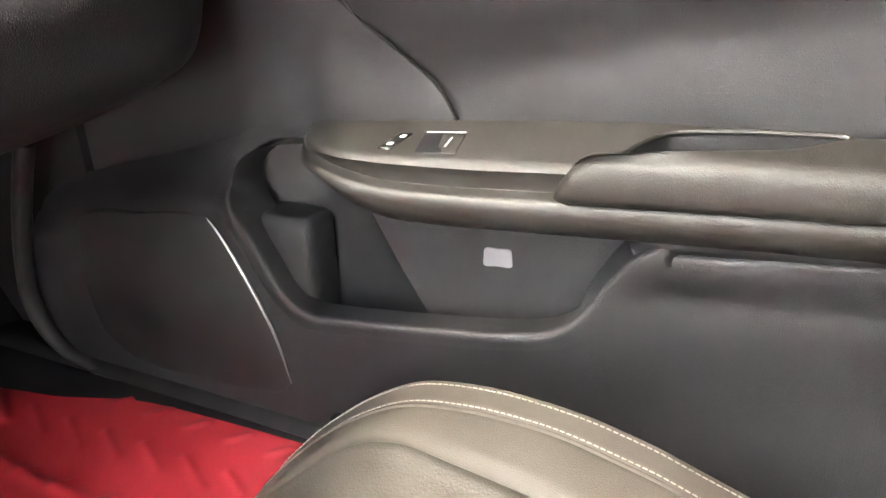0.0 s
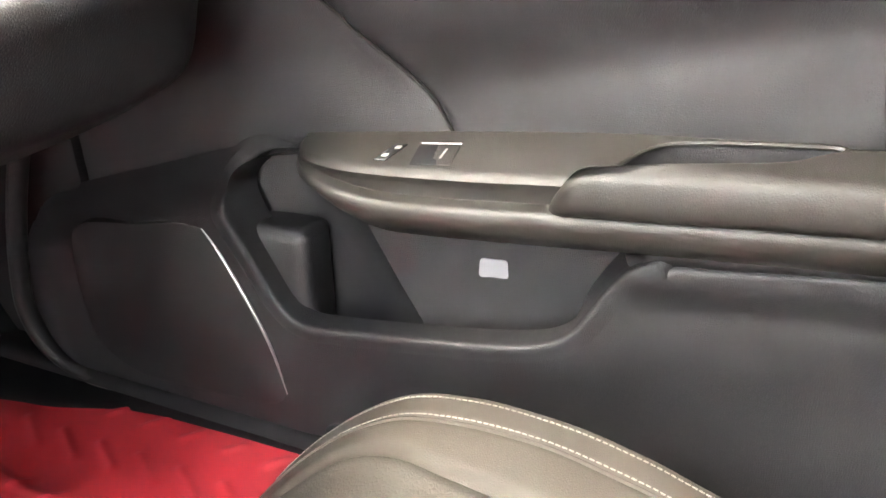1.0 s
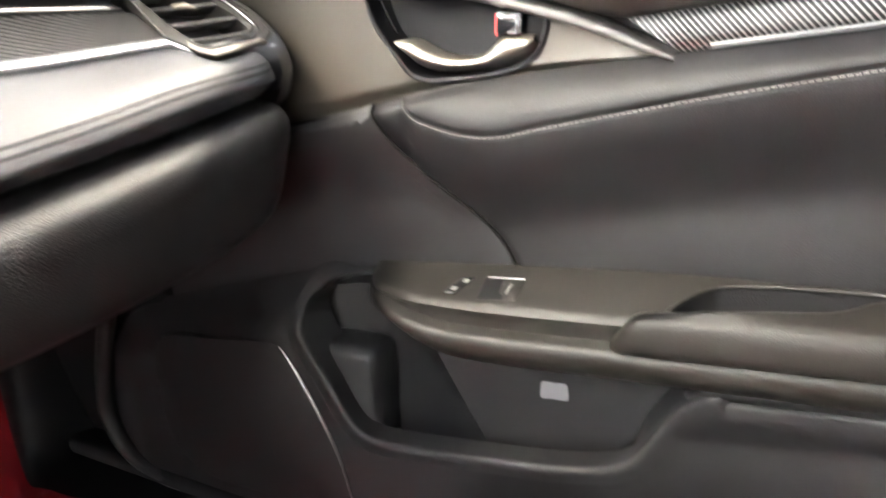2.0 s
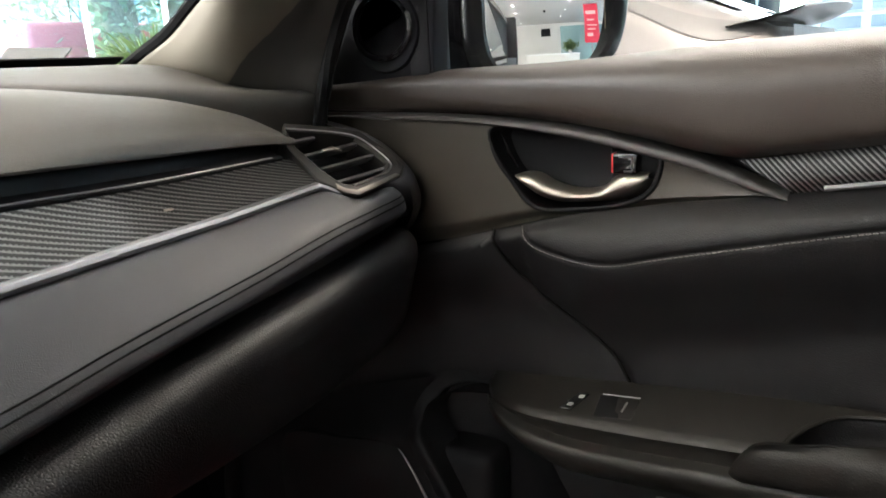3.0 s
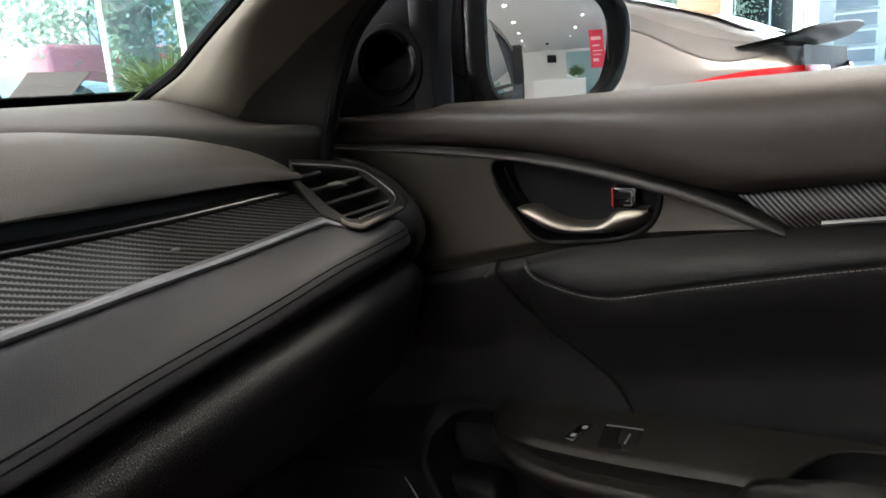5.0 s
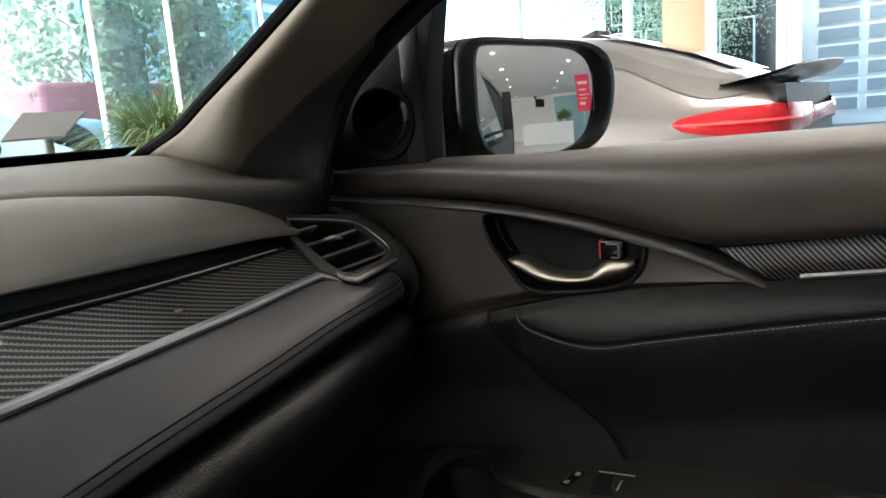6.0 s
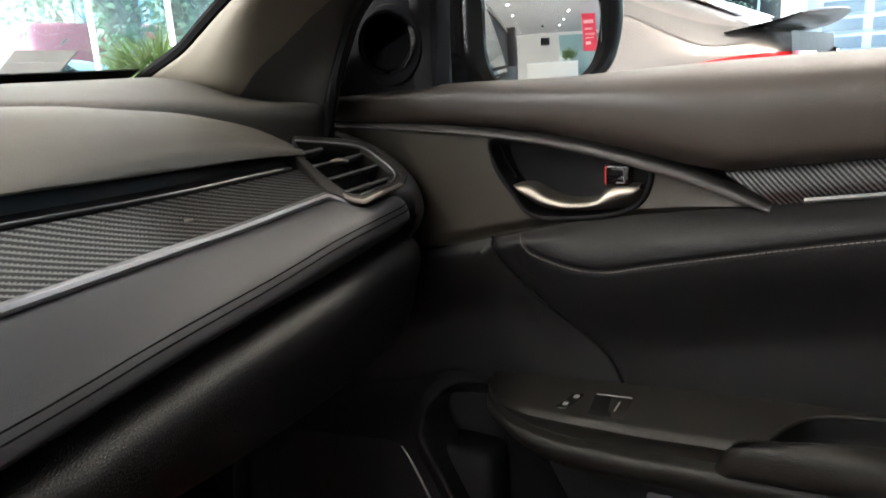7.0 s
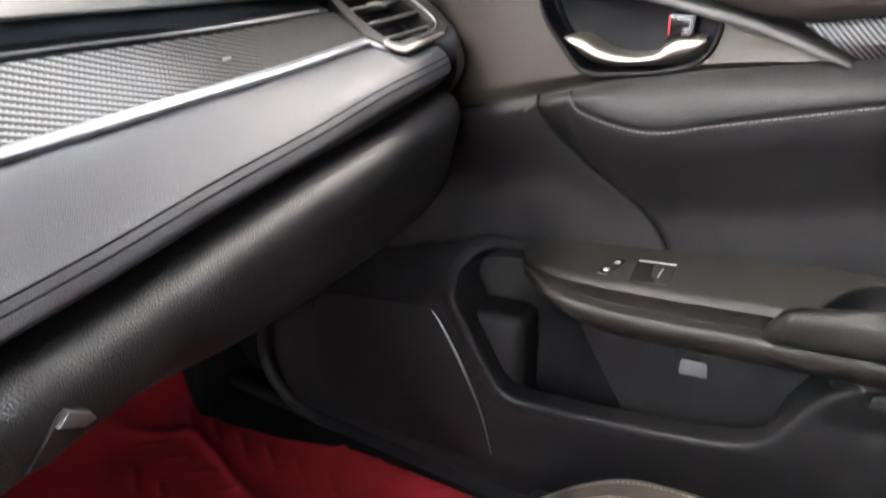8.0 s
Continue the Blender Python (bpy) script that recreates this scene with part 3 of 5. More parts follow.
    well = part("window_switch", plate([(0.106, 0.938), (0.133, 0.940), (0.126, 0.969), (0.103, 0.969)], lambda a, b, d: up(a, b, 0.0009 - d), 0.006, 0.0006), DARK, door, "black window switch in a shallow well")
    part("rocker", plate([(0.127, 0.940), (0.147, 0.940), (0.147, 0.967), (0.124, 0.967)], lambda a, b, d: up(a, b, 0.0016 - d - (0.0010 if b < 0.95 else 0)), 0.005, 0.0006), ARM, well, "satin dark rocker")
    part("switch_mark", plate([(0.1330, 0.947), (0.1352, 0.947), (0.1366, 0.961), (0.1345, 0.961)], lambda a, b, d: up(a, b, 0.0024 - d), 0.0006), WHITE_MARK, well, "small white mark")
    part("switch_edge", tube([up(0.106, 0.9695, 0.0018), up(0.147, 0.9695, 0.0018)], 0.0009, 6), GREYTRIM, well, "bright edge line")


RIM = [(-0.020, 0.643), (-0.060, 0.637), (-0.094, 0.628), (-0.122, 0.609), (-0.133, 0.587), (-0.127, 0.562), (-0.098, 0.514), (-0.064, 0.457), (-0.043, 0.443), (0.0, 0.443), (0.108, 0.456), (0.200, 0.471), (0.242, 0.483), (0.264, 0.498), (0.282, 0.524), (0.300, 0.556), (0.318, 0.580), (0.345, 0.598)]


FRONT_EDGE = [(-0.445, 0.60), (-0.470, 0.545), (-0.490, 0.495), (-0.514, 0.418), (-0.524, 0.356), (-0.508, 0.307), (-0.477, 0.281), (-0.430, 0.266), (-0.332, 0.260), (-0.24, 0.250)]


def lower_y(x, z):
    s = along(CREASE, [x])[0] - z
    k = ease(-0.16, 0.0, x)
    lip = 1 - (1 - min(1.0, max(0.0, s) / 0.017)) ** 3
    r = ease(0.27, 0.36, x)
    y = 0.990 - 0.048 * (r * lip + (1 - r) * (k * ease(0, 0.024, s) + (1 - k) * ease(-0.01, 0.075, s)))
    y += r * (0.013 * ease(0.020, 0.065, s) - 0.004 * lip)
    fold = along([(-0.62, 0.36), (-0.004, 0.405), (0.262, 0.447), (0.531, 0.503), (0.97, 0.55)], [x])[0]
    y += ease(-0.06, 0.05, x) * (0.010 * ease(-0.05, 0.06, fold - z))
    y += 0.02 * ease(-0.44, -0.56, x)
    return y


def build_lower():
    c = spl(RIM + [(0.372, 0.600)], 160)
    run = np.gradient(c, axis=0)
    outward = np.c_[run[:, 1], -run[:, 0]] / np.linalg.norm(run, axis=1)[:, None]
    outward *= np.sign((outward[60] * (c[60] - np.array([0.09, 0.56]))).sum())
    grow = 0.15 + 0.85 * ease(2, 26, np.arange(160))
    hole = [tuple(p) for p, q in zip(c + 0.020 * grow[:, None] * outward, c) if q[0] < 0.346] + [(0.350, 0.70), (-0.045, 0.70)]
    rows = []
    for x in np.r_[np.linspace(-0.60, -0.153, 70), np.linspace(-0.15, 0.36, 230), np.linspace(0.365, 0.97, 70)]:
        zc = along(CREASE, [x])[0]
        zb = along([(-0.62, 0.15), (-0.52, 0.178), (-0.357, 0.215), (-0.065, 0.235), (0.3, 0.25), (0.97, 0.28)], [x])[0]
        rows.append([(x, lower_y(x, zc - (zc - zb) * v), zc - (zc - zb) * v) for v in np.linspace(0, 1, 100) ** 1.5])
    trim = [tuple(p) for p in spl(FRONT_EDGE, 60)] + [(-0.1, 0.236), (1.2, 0.25), (1.2, 0.8), (-0.47, 0.8)]
    low = part("lower_panel", sheet(rows, keep=lambda p: not inside(hole, p[0], p[2]) and inside(trim, p[0], p[2])), PANEL, door, "grained black lower door panel")
    # rounded lip of the pocket, and the ledge that runs on behind it
    lip = ((0.027, 0.0015), (0.022, 0.0), (0.0165, -0.0014), (0.010, -0.0026), (0.0055, -0.0026), (0.0022, -0.0014), (0.0006, 0.0012), (0.0, 0.0060), (0.0, 0.0140), (0.0, 0.030))
    rows = []
    for (x, z), (a, b), g in zip(c, outward * grow[:, None], grow):
        y = lower_y(x + 0.024 * a, z + 0.024 * b)
        e = ease(0.368, 0.335, x)
        rows.append(spl([(x + a * k, y + d * g * e + 0.007 * (1 - e), z + b * k) for k, d in lip], 34))
    part("pocket_rim", sheet(rows), PANEL, door, "rounded pocket lip")
    c = spl([(0.318, 0.580), (0.345, 0.598), (0.40, 0.604), (0.506, 0.615), (0.70, 0.637), (0.97, 0.665)], 90)
    part("ledge", tube([(x, 0.951 + 0.012 * ease(0.345, 0.318, x), z) for x, z in c], 0.0132, 16, up=(0, 1, 0)), PANEL, door, "rounded ledge behind the pocket")
    # pocket: walls and back
    ring = spl([tuple(p) for p in spl(RIM, 120)], 80)
    cx, cz = 0.09, 0.54
    walls = []
    for y, s, dip in ((0.957, 1.0, 0.0), (0.962, 0.998, 0.020), (0.970, 0.99, 0.045), (0.985, 0.975, 0.065), (1.0, 0.96, 0.070)):
        walls.append([(cx + (a - cx) * s, y, cz + (b - cz) * s - dip * ease(0.53, 0.46, b)) for a, b in ring] + [(0.33, y, 0.595), (0.06, y, 0.598), (-0.02, y, 0.630)])
    pocket = part("pocket", sheet(walls, wrap=True), PANEL, door, "open black map pocket")
    back = spl([(0.000, 0.64), (0.011, 0.58), (0.052, 0.50), (0.100, 0.42), (0.128, 0.37)], 24)
    part("pocket_back", sheet([[(x + (0.36 - x) * t, 0.9985 + 0.001 * (1 - t), z) for t in np.linspace(0, 1, 10)] for x, z in back]), PANEL, pocket, "flat black pocket back")
    part("bottle_holder", sheet([[(-0.15 + (x + 0.15) * t, 1.002 + 0.026 * math.sin(math.pi * t ** 1.2), z) for t in np.linspace(0, 1, 24)] for x, z in back]), PANEL, pocket, "hollowed bottle holder")
    part("pocket_step", box(-0.150, -0.043, 0.968, 1.03, 0.38, 0.543, 0.015, 4), PANEL, pocket, "raised step in the bottle holder")
    # speaker grille
    out = ring_curve([(-0.383, 0.512), (-0.28, 0.531), (-0.190, 0.544), (-0.165, 0.536), (-0.129, 0.474), (-0.098, 0.405), (-0.083, 0.345), (-0.095, 0.315), (-0.22, 0.300), (-0.34, 0.300), (-0.392, 0.335), (-0.405, 0.40), (-0.40, 0.48)], 60)
    part("speaker_grille", plate([tuple(p) for p in out], lambda a, b, d: (a + 0.009, 0.9412 + d, b), 0.02, 0.003), INSERT, door, "flat black speaker cover")
    # bright metal line laid where the cover's right edge catches the light
    part("grille_glint", tube([(x + 0.009, 0.9388, z) for x, z in spl([(-0.172, 0.543), (-0.158, 0.525), (-0.127, 0.470), (-0.097, 0.402), (-0.081, 0.335)], 30)], [0.0006 + 0.0016 * math.sin(math.pi * i / 29) for i in range(30)], 6), GREYTRIM, door)
    # rolled front edge of the trim
    part("front_edge", tube([(x, 0.944 + 0.012 * ease(-0.42, -0.30, x), z) for x, z in spl(FRONT_EDGE, 60)], 0.013, 12, up=(0, 1, 0)), PANEL, door, "rounded front edge of the door trim")
    part("sticker", plate([tuple(p) for p in ring_curve([(0.158, 0.5365), (0.172, 0.538), (0.186, 0.5385), (0.188, 0.528), (0.188, 0.519), (0.172, 0.5175), (0.157, 0.516), (0.1565, 0.526)], 24)], lambda a, b, d: (a, 0.9965 + d, b), 0.0012), STICKER, pocket, "small white paper label")
    part("door_core", box(-0.60, 0.97, 1.040, 1.055, 0.15, 0.99, 0.003), DARK, door)


build_upper_panels()
build_stitching()
build_belt()
build_handle()
build_carbon()
build_armrest()
build_lower()

# mirror sail with its tweeter, and the window frame
sail = part("mirror_sail", plate([(-0.285, 0.985), (-0.108, 1.012), (-0.100, 1.115), (-0.075, 1.26), (-0.20, 1.19), (-0.262, 1.10)], lambda a, b, d: (a, 0.992 + d, b), 0.03, 0.004), SAIL, door, "black mirror sail panel")
part("tweeter_ring", tube([(-0.172 + 0.040 * math.cos(k), 0.984, 1.073 + 0.036 * math.sin(k)) for k in np.linspace(0, 2 * math.pi, 41)[:-1]], 0.0042, 8, up=(0, 1, 0), closed=True), PIANO, sail, "glossy tweeter ring")
part("tweeter_grille", disc((-0.172, 0.990, 1.073), (0, -1, 0), 0.037, 0.010, 32, 0.003), TWEETER, sail, "black tweeter grille")
part("tweeter_pod", disc((-0.172, 0.992, 1.070), (0, -1, 0), 0.050, 0.014, 32, 0.006), SAIL, sail)
part("window_frame", box(-0.140, -0.110, 0.990, 1.036, 1.012, 1.36, 0.004), POSTGREY, door, "grey front window frame post")
pane = part("window_glass", sheet([[(x, 1.030 - 0.10 * t, 1.01 + 0.36 * t) for t in (0, 0.5, 1)] for x in (-0.105, 0.4, 0.97)]), GLASS, door, "clear side window", fix=False)
pane.visible_shadow = False

# ---- the dashboard ----
dash = thing("dashboard", (-0.2, 0.3, 0.70), "black dashboard with soft top, carbon strip and silver line", "dashboard")


def dash_x(y):
    """How far back the dashboard's silver line stands across the car."""
    return -0.132 + 0.15 * (0.808 - y)


def dash_z(knots, y):
    return along(knots, [y])[0]


L2 = [(-0.7, 0.992), (0.2, 0.986), (0.507, 0.979), (0.57, 0.978), (0.651, 0.977), (0.757, 0.971), (0.83, 0.958)]
L3 = [(-0.7, 0.985), (0.2, 0.979), (0.50, 0.969), (0.562, 0.965), (0.641, 0.960), (0.803, 0.953), (1.0, 0.945)]
L4 = [(-0.7, 0.968), (0.2, 0.962), (0.499, 0.954), (0.562, 0.951), (0.642, 0.948), (0.778, 0.946), (1.0, 0.942)]
L6 = [(-0.7, 0.912), (0.47, 0.9132), (0.575, 0.914), (0.663, 0.9142), (0.804, 0.9175), (1.0, 0.919)]
L7 = [(-0.7, 0.845), (0.2, 0.850), (0.434, 0.858), (0.53, 0.866), (0.664, 0.874), (0.766, 0.8825), (0.84, 0.8855), (0.90, 0.888), (0.962, 0.892)]
L9 = [(-0.7, 0.807), (0.2, 0.810), (0.443, 0.817), (0.496, 0.821), (0.599, 0.828), (0.752, 0.834), (0.918, 0.844), (0.96, 0.846)]
LOW = [(-0.7, 0.750), (0.2, 0.752), (0.45, 0.752), (0.55, 0.737), (0.65, 0.728), (0.75, 0.724), (0.85, 0.727), (0.91, 0.738), (0.96, 0.760)]
CREST = [(-0.7, 1.040), (0.3, 1.036), (0.50, 1.031), (0.60, 1.026), (0.65, 1.019), (0.70, 1.010), (0.74, 0.998), (0.78, 0.984), (0.822, 0.964)]


def build_dash():
    # soft upper pad
    rows = []
    for y in list(np.linspace(-0.62, 0.60, 40)) + list(np.linspace(0.615, 0.822, 30)):
        x, zc, z3 = dash_x(y), dash_z(CREST, y), dash_z(L3, y)
        k = ease(0.60, 0.822, y)
        zf = dash_z(L2, y)
        ze = 0.4 * zf + 0.6 * z3
        prof = [(-0.30 + 0.06 * k, zc - 0.050), (-0.25 + 0.04 * k, zc - 0.016), (-0.20 + 0.03 * k, zc - 0.003), (-0.14, zc), (-0.105, zc - 0.13 * (zc - zf)), (-0.080, zf + 0.62 * (zc - zf)), (-0.066, zf + 0.43 * (zc - zf)), (-0.054, zf + 0.20 * (zc - zf)), (-0.045, zf + 0.001), (-0.041, ze + 0.002), (-0.041, ze), (-0.048, ze - 0.0015), (-0.075, ze - 0.002)]
        rows.append([(x + a, y + k * 0.62 * max(0.0, -0.037 - a), b) for a, b in spl(prof, 40)])
    part("upper_pad", sheet(rows), DASHPAD, dash, "soft black upper dash pad")
    last = [np.array(p) for p in rows[-1]]
    part("pad_end", sheet([[p + np.array((0, 0.004 * math.sin(t * 1.5708), -0.003 * t)) * (t > 0) + (np.mean(last, axis=0) - p) * (0.12 * t if t < 1 else 1.0) for p in last] for t in (0, 0.5, 0.9, 1.0)]), DASHPAD, dash)
    # small mark pressed into the pad: bars
    flat_pts = np.array([p for r in rows for p in r])
    for a, b, c in ((0.744, 0.749, 0.0), (0.752, 0.757, 0.0), (0.760, 0.765, 0.0), (0.741, 0.7445, 1.0), (0.747, 0.7505, 1.0), (0.753, 0.7565, 1.0), (0.759, 0.7625, 1.0), (0.765, 0.7685, 1.0)):
        x, y = -0.188 - 0.009 * c, 0.5 * (a + b)
        top = flat_pts[flat_pts[:, 2] > 0.955]
        d = np.hypot(top[:, 0] - x, top[:, 1] - y)
        near = top[np.argsort(d)[:6]]
        z = np.average(near[:, 2], weights=1 / (np.sort(d)[:6] + 1e-4))
        part("pad_mark", plate([(-0.0022, a - y), (0.0022, a - y), (0.0022, b - y), (-0.0022, b - y)], lambda p, q, e: (x + p, y + q, z + 0.0012 - e - 0.25 * q - 0.12 * p), 0.004), DARK, dash)
    # shadow gap and ledge under the pad
    rows = []
    for y in np.linspace(-0.62, 0.80, 60):
        x, z3, z4 = dash_x(y), dash_z(L3, y), dash_z(L4, y)
        rows.append([(x - 0.070, y, z3 + 0.010), (x - 0.058, y, z3 + 0.006), (x - 0.054, y, z3 - 0.002), (x - 0.0525, y, z4 + 0.004), (x - 0.047, y, z4 + 0.001), (x - 0.041, y, z4), (x - 0.0395, y, z4 - 0.002), (x - 0.041, y, z4 - 0.006)])
    part("ledge", sheet(rows), DARK, dash, "dark ledge under the pad")
    part("ledge_line", tube([(dash_x(y) - 0.0405, y, dash_z(L4, y)) for y in np.linspace(-0.62, 0.784, 40)], 0.0009, 6), GREYTRIM, dash)
    # carbon strip
    rows = []
    for y in np.linspace(-0.62, 0.815, 90):
        x, z4, z6 = dash_x(y), dash_z(L4, y), dash_z(L6, y)
        prof = [(-0.041, z4 - 0.004), (-0.030, z4 - 0.35 * (z4 - z6) - 0.001), (-0.016, z4 - 0.68 * (z4 - z6)), (-0.001, z6 + 0.001)]
        rows.append([(x + a, y, b) for a, b in spl(prof, 10)])
    part("carbon_strip", sheet(rows, uv=lambda p: (0.61 * p[1], 1.27 * (0.75 * (p[0] - dash_x(p[1])) - 0.66 * p[2]))), CARBON, dash, "carbon-weave decor strip")
    badge_y = 0.62
    part("badge", box(dash_x(badge_y) - 0.0125, dash_x(badge_y) - 0.0095, badge_y - 0.0035, badge_y + 0.0035, 0.928, 0.9298, 0.0004), SILVER, dash, "tiny bright badge")
    # silver line
    rows = []
    for y in np.linspace(-0.62, 0.842, 80):
        x, z = dash_x(y), dash_z(L6, y) - 0.020 * ease(0.806, 0.842, y)
        x += 0.022 * ease(0.806, 0.842, y)
        rows.append([(x - 0.004, y, z + 0.0015), (x, y, z + 0.0015), (x + 0.0035, y, z + 0.0002), (x + 0.0050, y, z - 0.0028), (x + 0.0042, y, z - 0.0060), (x - 0.002, y, z - 0.0066)])
    part("silver_line", sheet(rows), LINE, dash, "satin silver trim line")
    # broad padded face with its twin seam, rounding into the door side
    rows = []
    for y in list(np.linspace(-0.62, 0.80, 60)) + list(np.linspace(0.806, 0.962, 44)):
        x, z6, z7, z9 = dash_x(y), dash_z(L6, y), dash_z(L7, y), dash_z(L9, y)
        e = ease(0.80, 0.86, y)
        r = ease(0.885, 0.962, y)
        top = z6 - 0.006 - 0.013 * ease(0.808, 0.850, y) * (1 - ease(0.86, 0.93, y)) - 0.004 * r
        z7 = min(z7, top - 0.010)
        back = -0.055 * r * r
        prof = [(-0.004 + 0.020 * e, top), (0.008 + 0.017 * e, top - 0.003), (0.026 + 0.010 * e, 0.5 * (top + z7) + 0.002), (0.0400, z7 + 0.007), (0.0455, z7), (0.0490, z7 - 0.007), (0.051, z7 - 0.016), (0.044, 0.55 * z7 + 0.45 * z9 - 0.002), (0.031, z9 + 0.012), (0.016, z9 + 0.007), (-0.010, z9 + 0.006)]
        row = spl(prof, 70)
        rows.append([(x + a + back * (1.0 + 0.3 * (i / 69)), y, b) for i, (a, b) in enumerate(row)])
    part("padded_face", sheet(rows), MIDPAD, dash, "padded blue-black dash face with twin seam")
    for drop in (0.0, 0.006):
        line = []
        for r in rows[:-6]:
            z7 = dash_z(L7, r[0][1]) - drop
            q = np.array(r[12:62])[::-1]
            line.append((float(np.interp(z7, q[:, 2], q[:, 0])) + 0.0003, r[0][1], z7))
        part("seam", tube(spl(line, 160), 0.0007, 5), RUBBER, dash)
    # end cheek beside the door
    cheek = spl([(-0.16, 0.79), (-0.128, 0.832), (-0.110, 0.852), (-0.102, 0.872), (-0.103, 0.890), (-0.118, 0.914), (-0.140, 0.934), (-0.165, 0.948), (-0.199, 0.961), (-0.27, 0.974), (-0.36, 0.985)], 44)
    rows = []
    for t in np.linspace(0, 1, 14):
        rows.append([(a - 0.055 * t ** 2.2, 0.925 + 0.046 * math.sin(t * math.pi / 2), b + (0.90 - b) * 0.10 * t * t) for a, b in cheek])
    part("end_cheek", sheet(rows), SOFT, dash, "rounded black end of the dashboard")
    # vent
    n = Vector((0.62, -0.05, 0.78)).normalized()
    o = Vector((-0.133, 0.812, 0.917))
    ey = Vector((0, 1, 0)) - n * n.y
    ey.normalize()
    ex = ey.cross(n)

    def flat(p, d=0.0):
        return o + ex * float(p[0]) + ey * float(p[1]) + n * float(d)

    def to2(q):
        q = Vector(q) - o
        return (q.dot(ex), q.dot(ey))

    outer = [to2(q) for q in ((-0.203, 0.838, 0.973), (-0.186, 0.898, 0.963), (-0.173, 0.927, 0.954), (-0.148, 0.936, 0.935), (-0.121, 0.937, 0.913), (-0.113, 0.918, 0.906), (-0.1112, 0.880, 0.902), (-0.110, 0.840, 0.898), (-0.116, 0.828, 0.902), (-0.135, 0.809, 0.917), (-0.179, 0.813, 0.952))]
    inner = [to2(q) for q in ((-0.196, 0.831, 0.966), (-0.178, 0.888, 0.956), (-0.168, 0.910, 0.949), (-0.150, 0.918, 0.936), (-0.132, 0.919, 0.921), (-0.124, 0.903, 0.914), (-0.1235, 0.875, 0.911), (-0.1235, 0.846, 0.909), (-0.129, 0.834, 0.913), (-0.150, 0.829, 0.930), (-0.175, 0.825, 0.949))]
    vent = part("vent_frame", sheet([[flat(p, d) for p in [((1 - k) * np.array(a) + k * np.array(b)) for a, b in zip(outer, inner)]] for k, d in ((0.0, -0.006), (0.0, 0.0012), (0.10, 0.0022), (0.62, 0.0014), (0.80, 0.0016), (0.92, 0.0006), (1.0, -0.003), (1.02, -0.028))], wrap=True), VENTGREY, dash, "faceted satin grey vent frame", angle=18)
    around = spl([np.array(p) for p in (outer[0], outer[1], outer[2], outer[3], outer[4], outer[5], outer[6])], 40)
    tang = np.gradient(around, axis=0)
    out2 = np.c_[-tang[:, 1], tang[:, 0]] / np.linalg.norm(tang, axis=1)[:, None]
    mid2 = np.mean(outer, axis=0)
    out2 *= np.sign(((around - mid2) * out2).sum(1))[:, None]
    wide = np.array([ease(0, 5, i) * (0.35 + 0.65 * ease(4, 18, i)) * ease(39, 30, i) for i in range(40)])
    part("vent_surround", sheet([[flat(p + q * w * k, d) for p, q, w in zip(around, out2, wide)] for k, d in ((-0.004, 0.0005), (0.004, -0.0005), (0.014, -0.004), (0.022, -0.011), (0.027, -0.022), (0.029, -0.045))]), MIDPAD, dash, "dark shoulder round the vent")
    foot = [9, 8, 7, 6, 5]
    lip = np.array([np.array(outer[i]) for i in foot])
    lip_in = np.array([0.62 * np.array(outer[i]) + 0.38 * np.array(inner[i]) for i in foot])
    lip[0], lip_in[0] = 0.35 * lip[0] + 0.65 * lip[1], 0.35 * lip_in[0] + 0.65 * lip_in[1]
    part("vent_lip", sheet([[flat(p, -0.002), flat(p, 0.0022), flat(0.8 * p + 0.2 * q, 0.0032), flat(0.1 * p + 0.9 * q, 0.0032), flat(q, 0.0010)] for p, q in zip(lip, lip_in)]), LIP, vent, "satin bronze-silver lower lip")
    bright = [0.22 * np.array(a) + 0.78 * np.array(b) for a, b in zip(outer[0:8], inner[0:8])]
    part("vent_line", tube([flat(p, 0.0018) for p in spl(bright, 24)], 0.0011, 6), GREYTRIM, vent, "thin bright line")
    part("vent_duct", plate(inner, lambda a, b, d: flat((a, b), -0.030 - d), 0.004), DARK, dash)
    lo, hi = min(p[0] for p in inner), max(p[0] for p in inner)
    for k in np.linspace(lo + 0.012, hi - 0.012, 4):
        ys = []
        for i in range(len(inner)):
            (a1, b1), (a2, b2) = inner[i], inner[(i + 1) % len(inner)]
            if (a1 > k) != (a2 > k):
                ys.append(b1 + (b2 - b1) * (k - a1) / (a2 - a1))
        y0, y1 = min(ys) + 0.001, max(ys) - 0.001
        slat = sheet([[flat((k - 0.0050, y), -0.016), flat((k, y), -0.0030), flat((k + 0.0040, y), -0.0022), flat((k + 0.0048, y), -0.0040), flat((k - 0.001, y), -0.017)] for y in np.linspace(y0, y1, 6)], wrap=True)
        part("vent_slat", slat, SLAT, dash)
    tab = to2((-0.160, 0.862, 0.943))
    part("vent_tab", tube([flat((tab[0] - 0.004, tab[1] - 0.010), 0.0), flat((tab[0], tab[1]), 0.0035), flat((tab[0] + 0.003, tab[1] + 0.012), 0.001)], [0.0025, 0.0045, 0.0025], 8, squash=0.7), SILVER, dash, "chrome-tipped vent tab")
    # lower bolster and glove box, sloping away down to the footwell
    rows = []
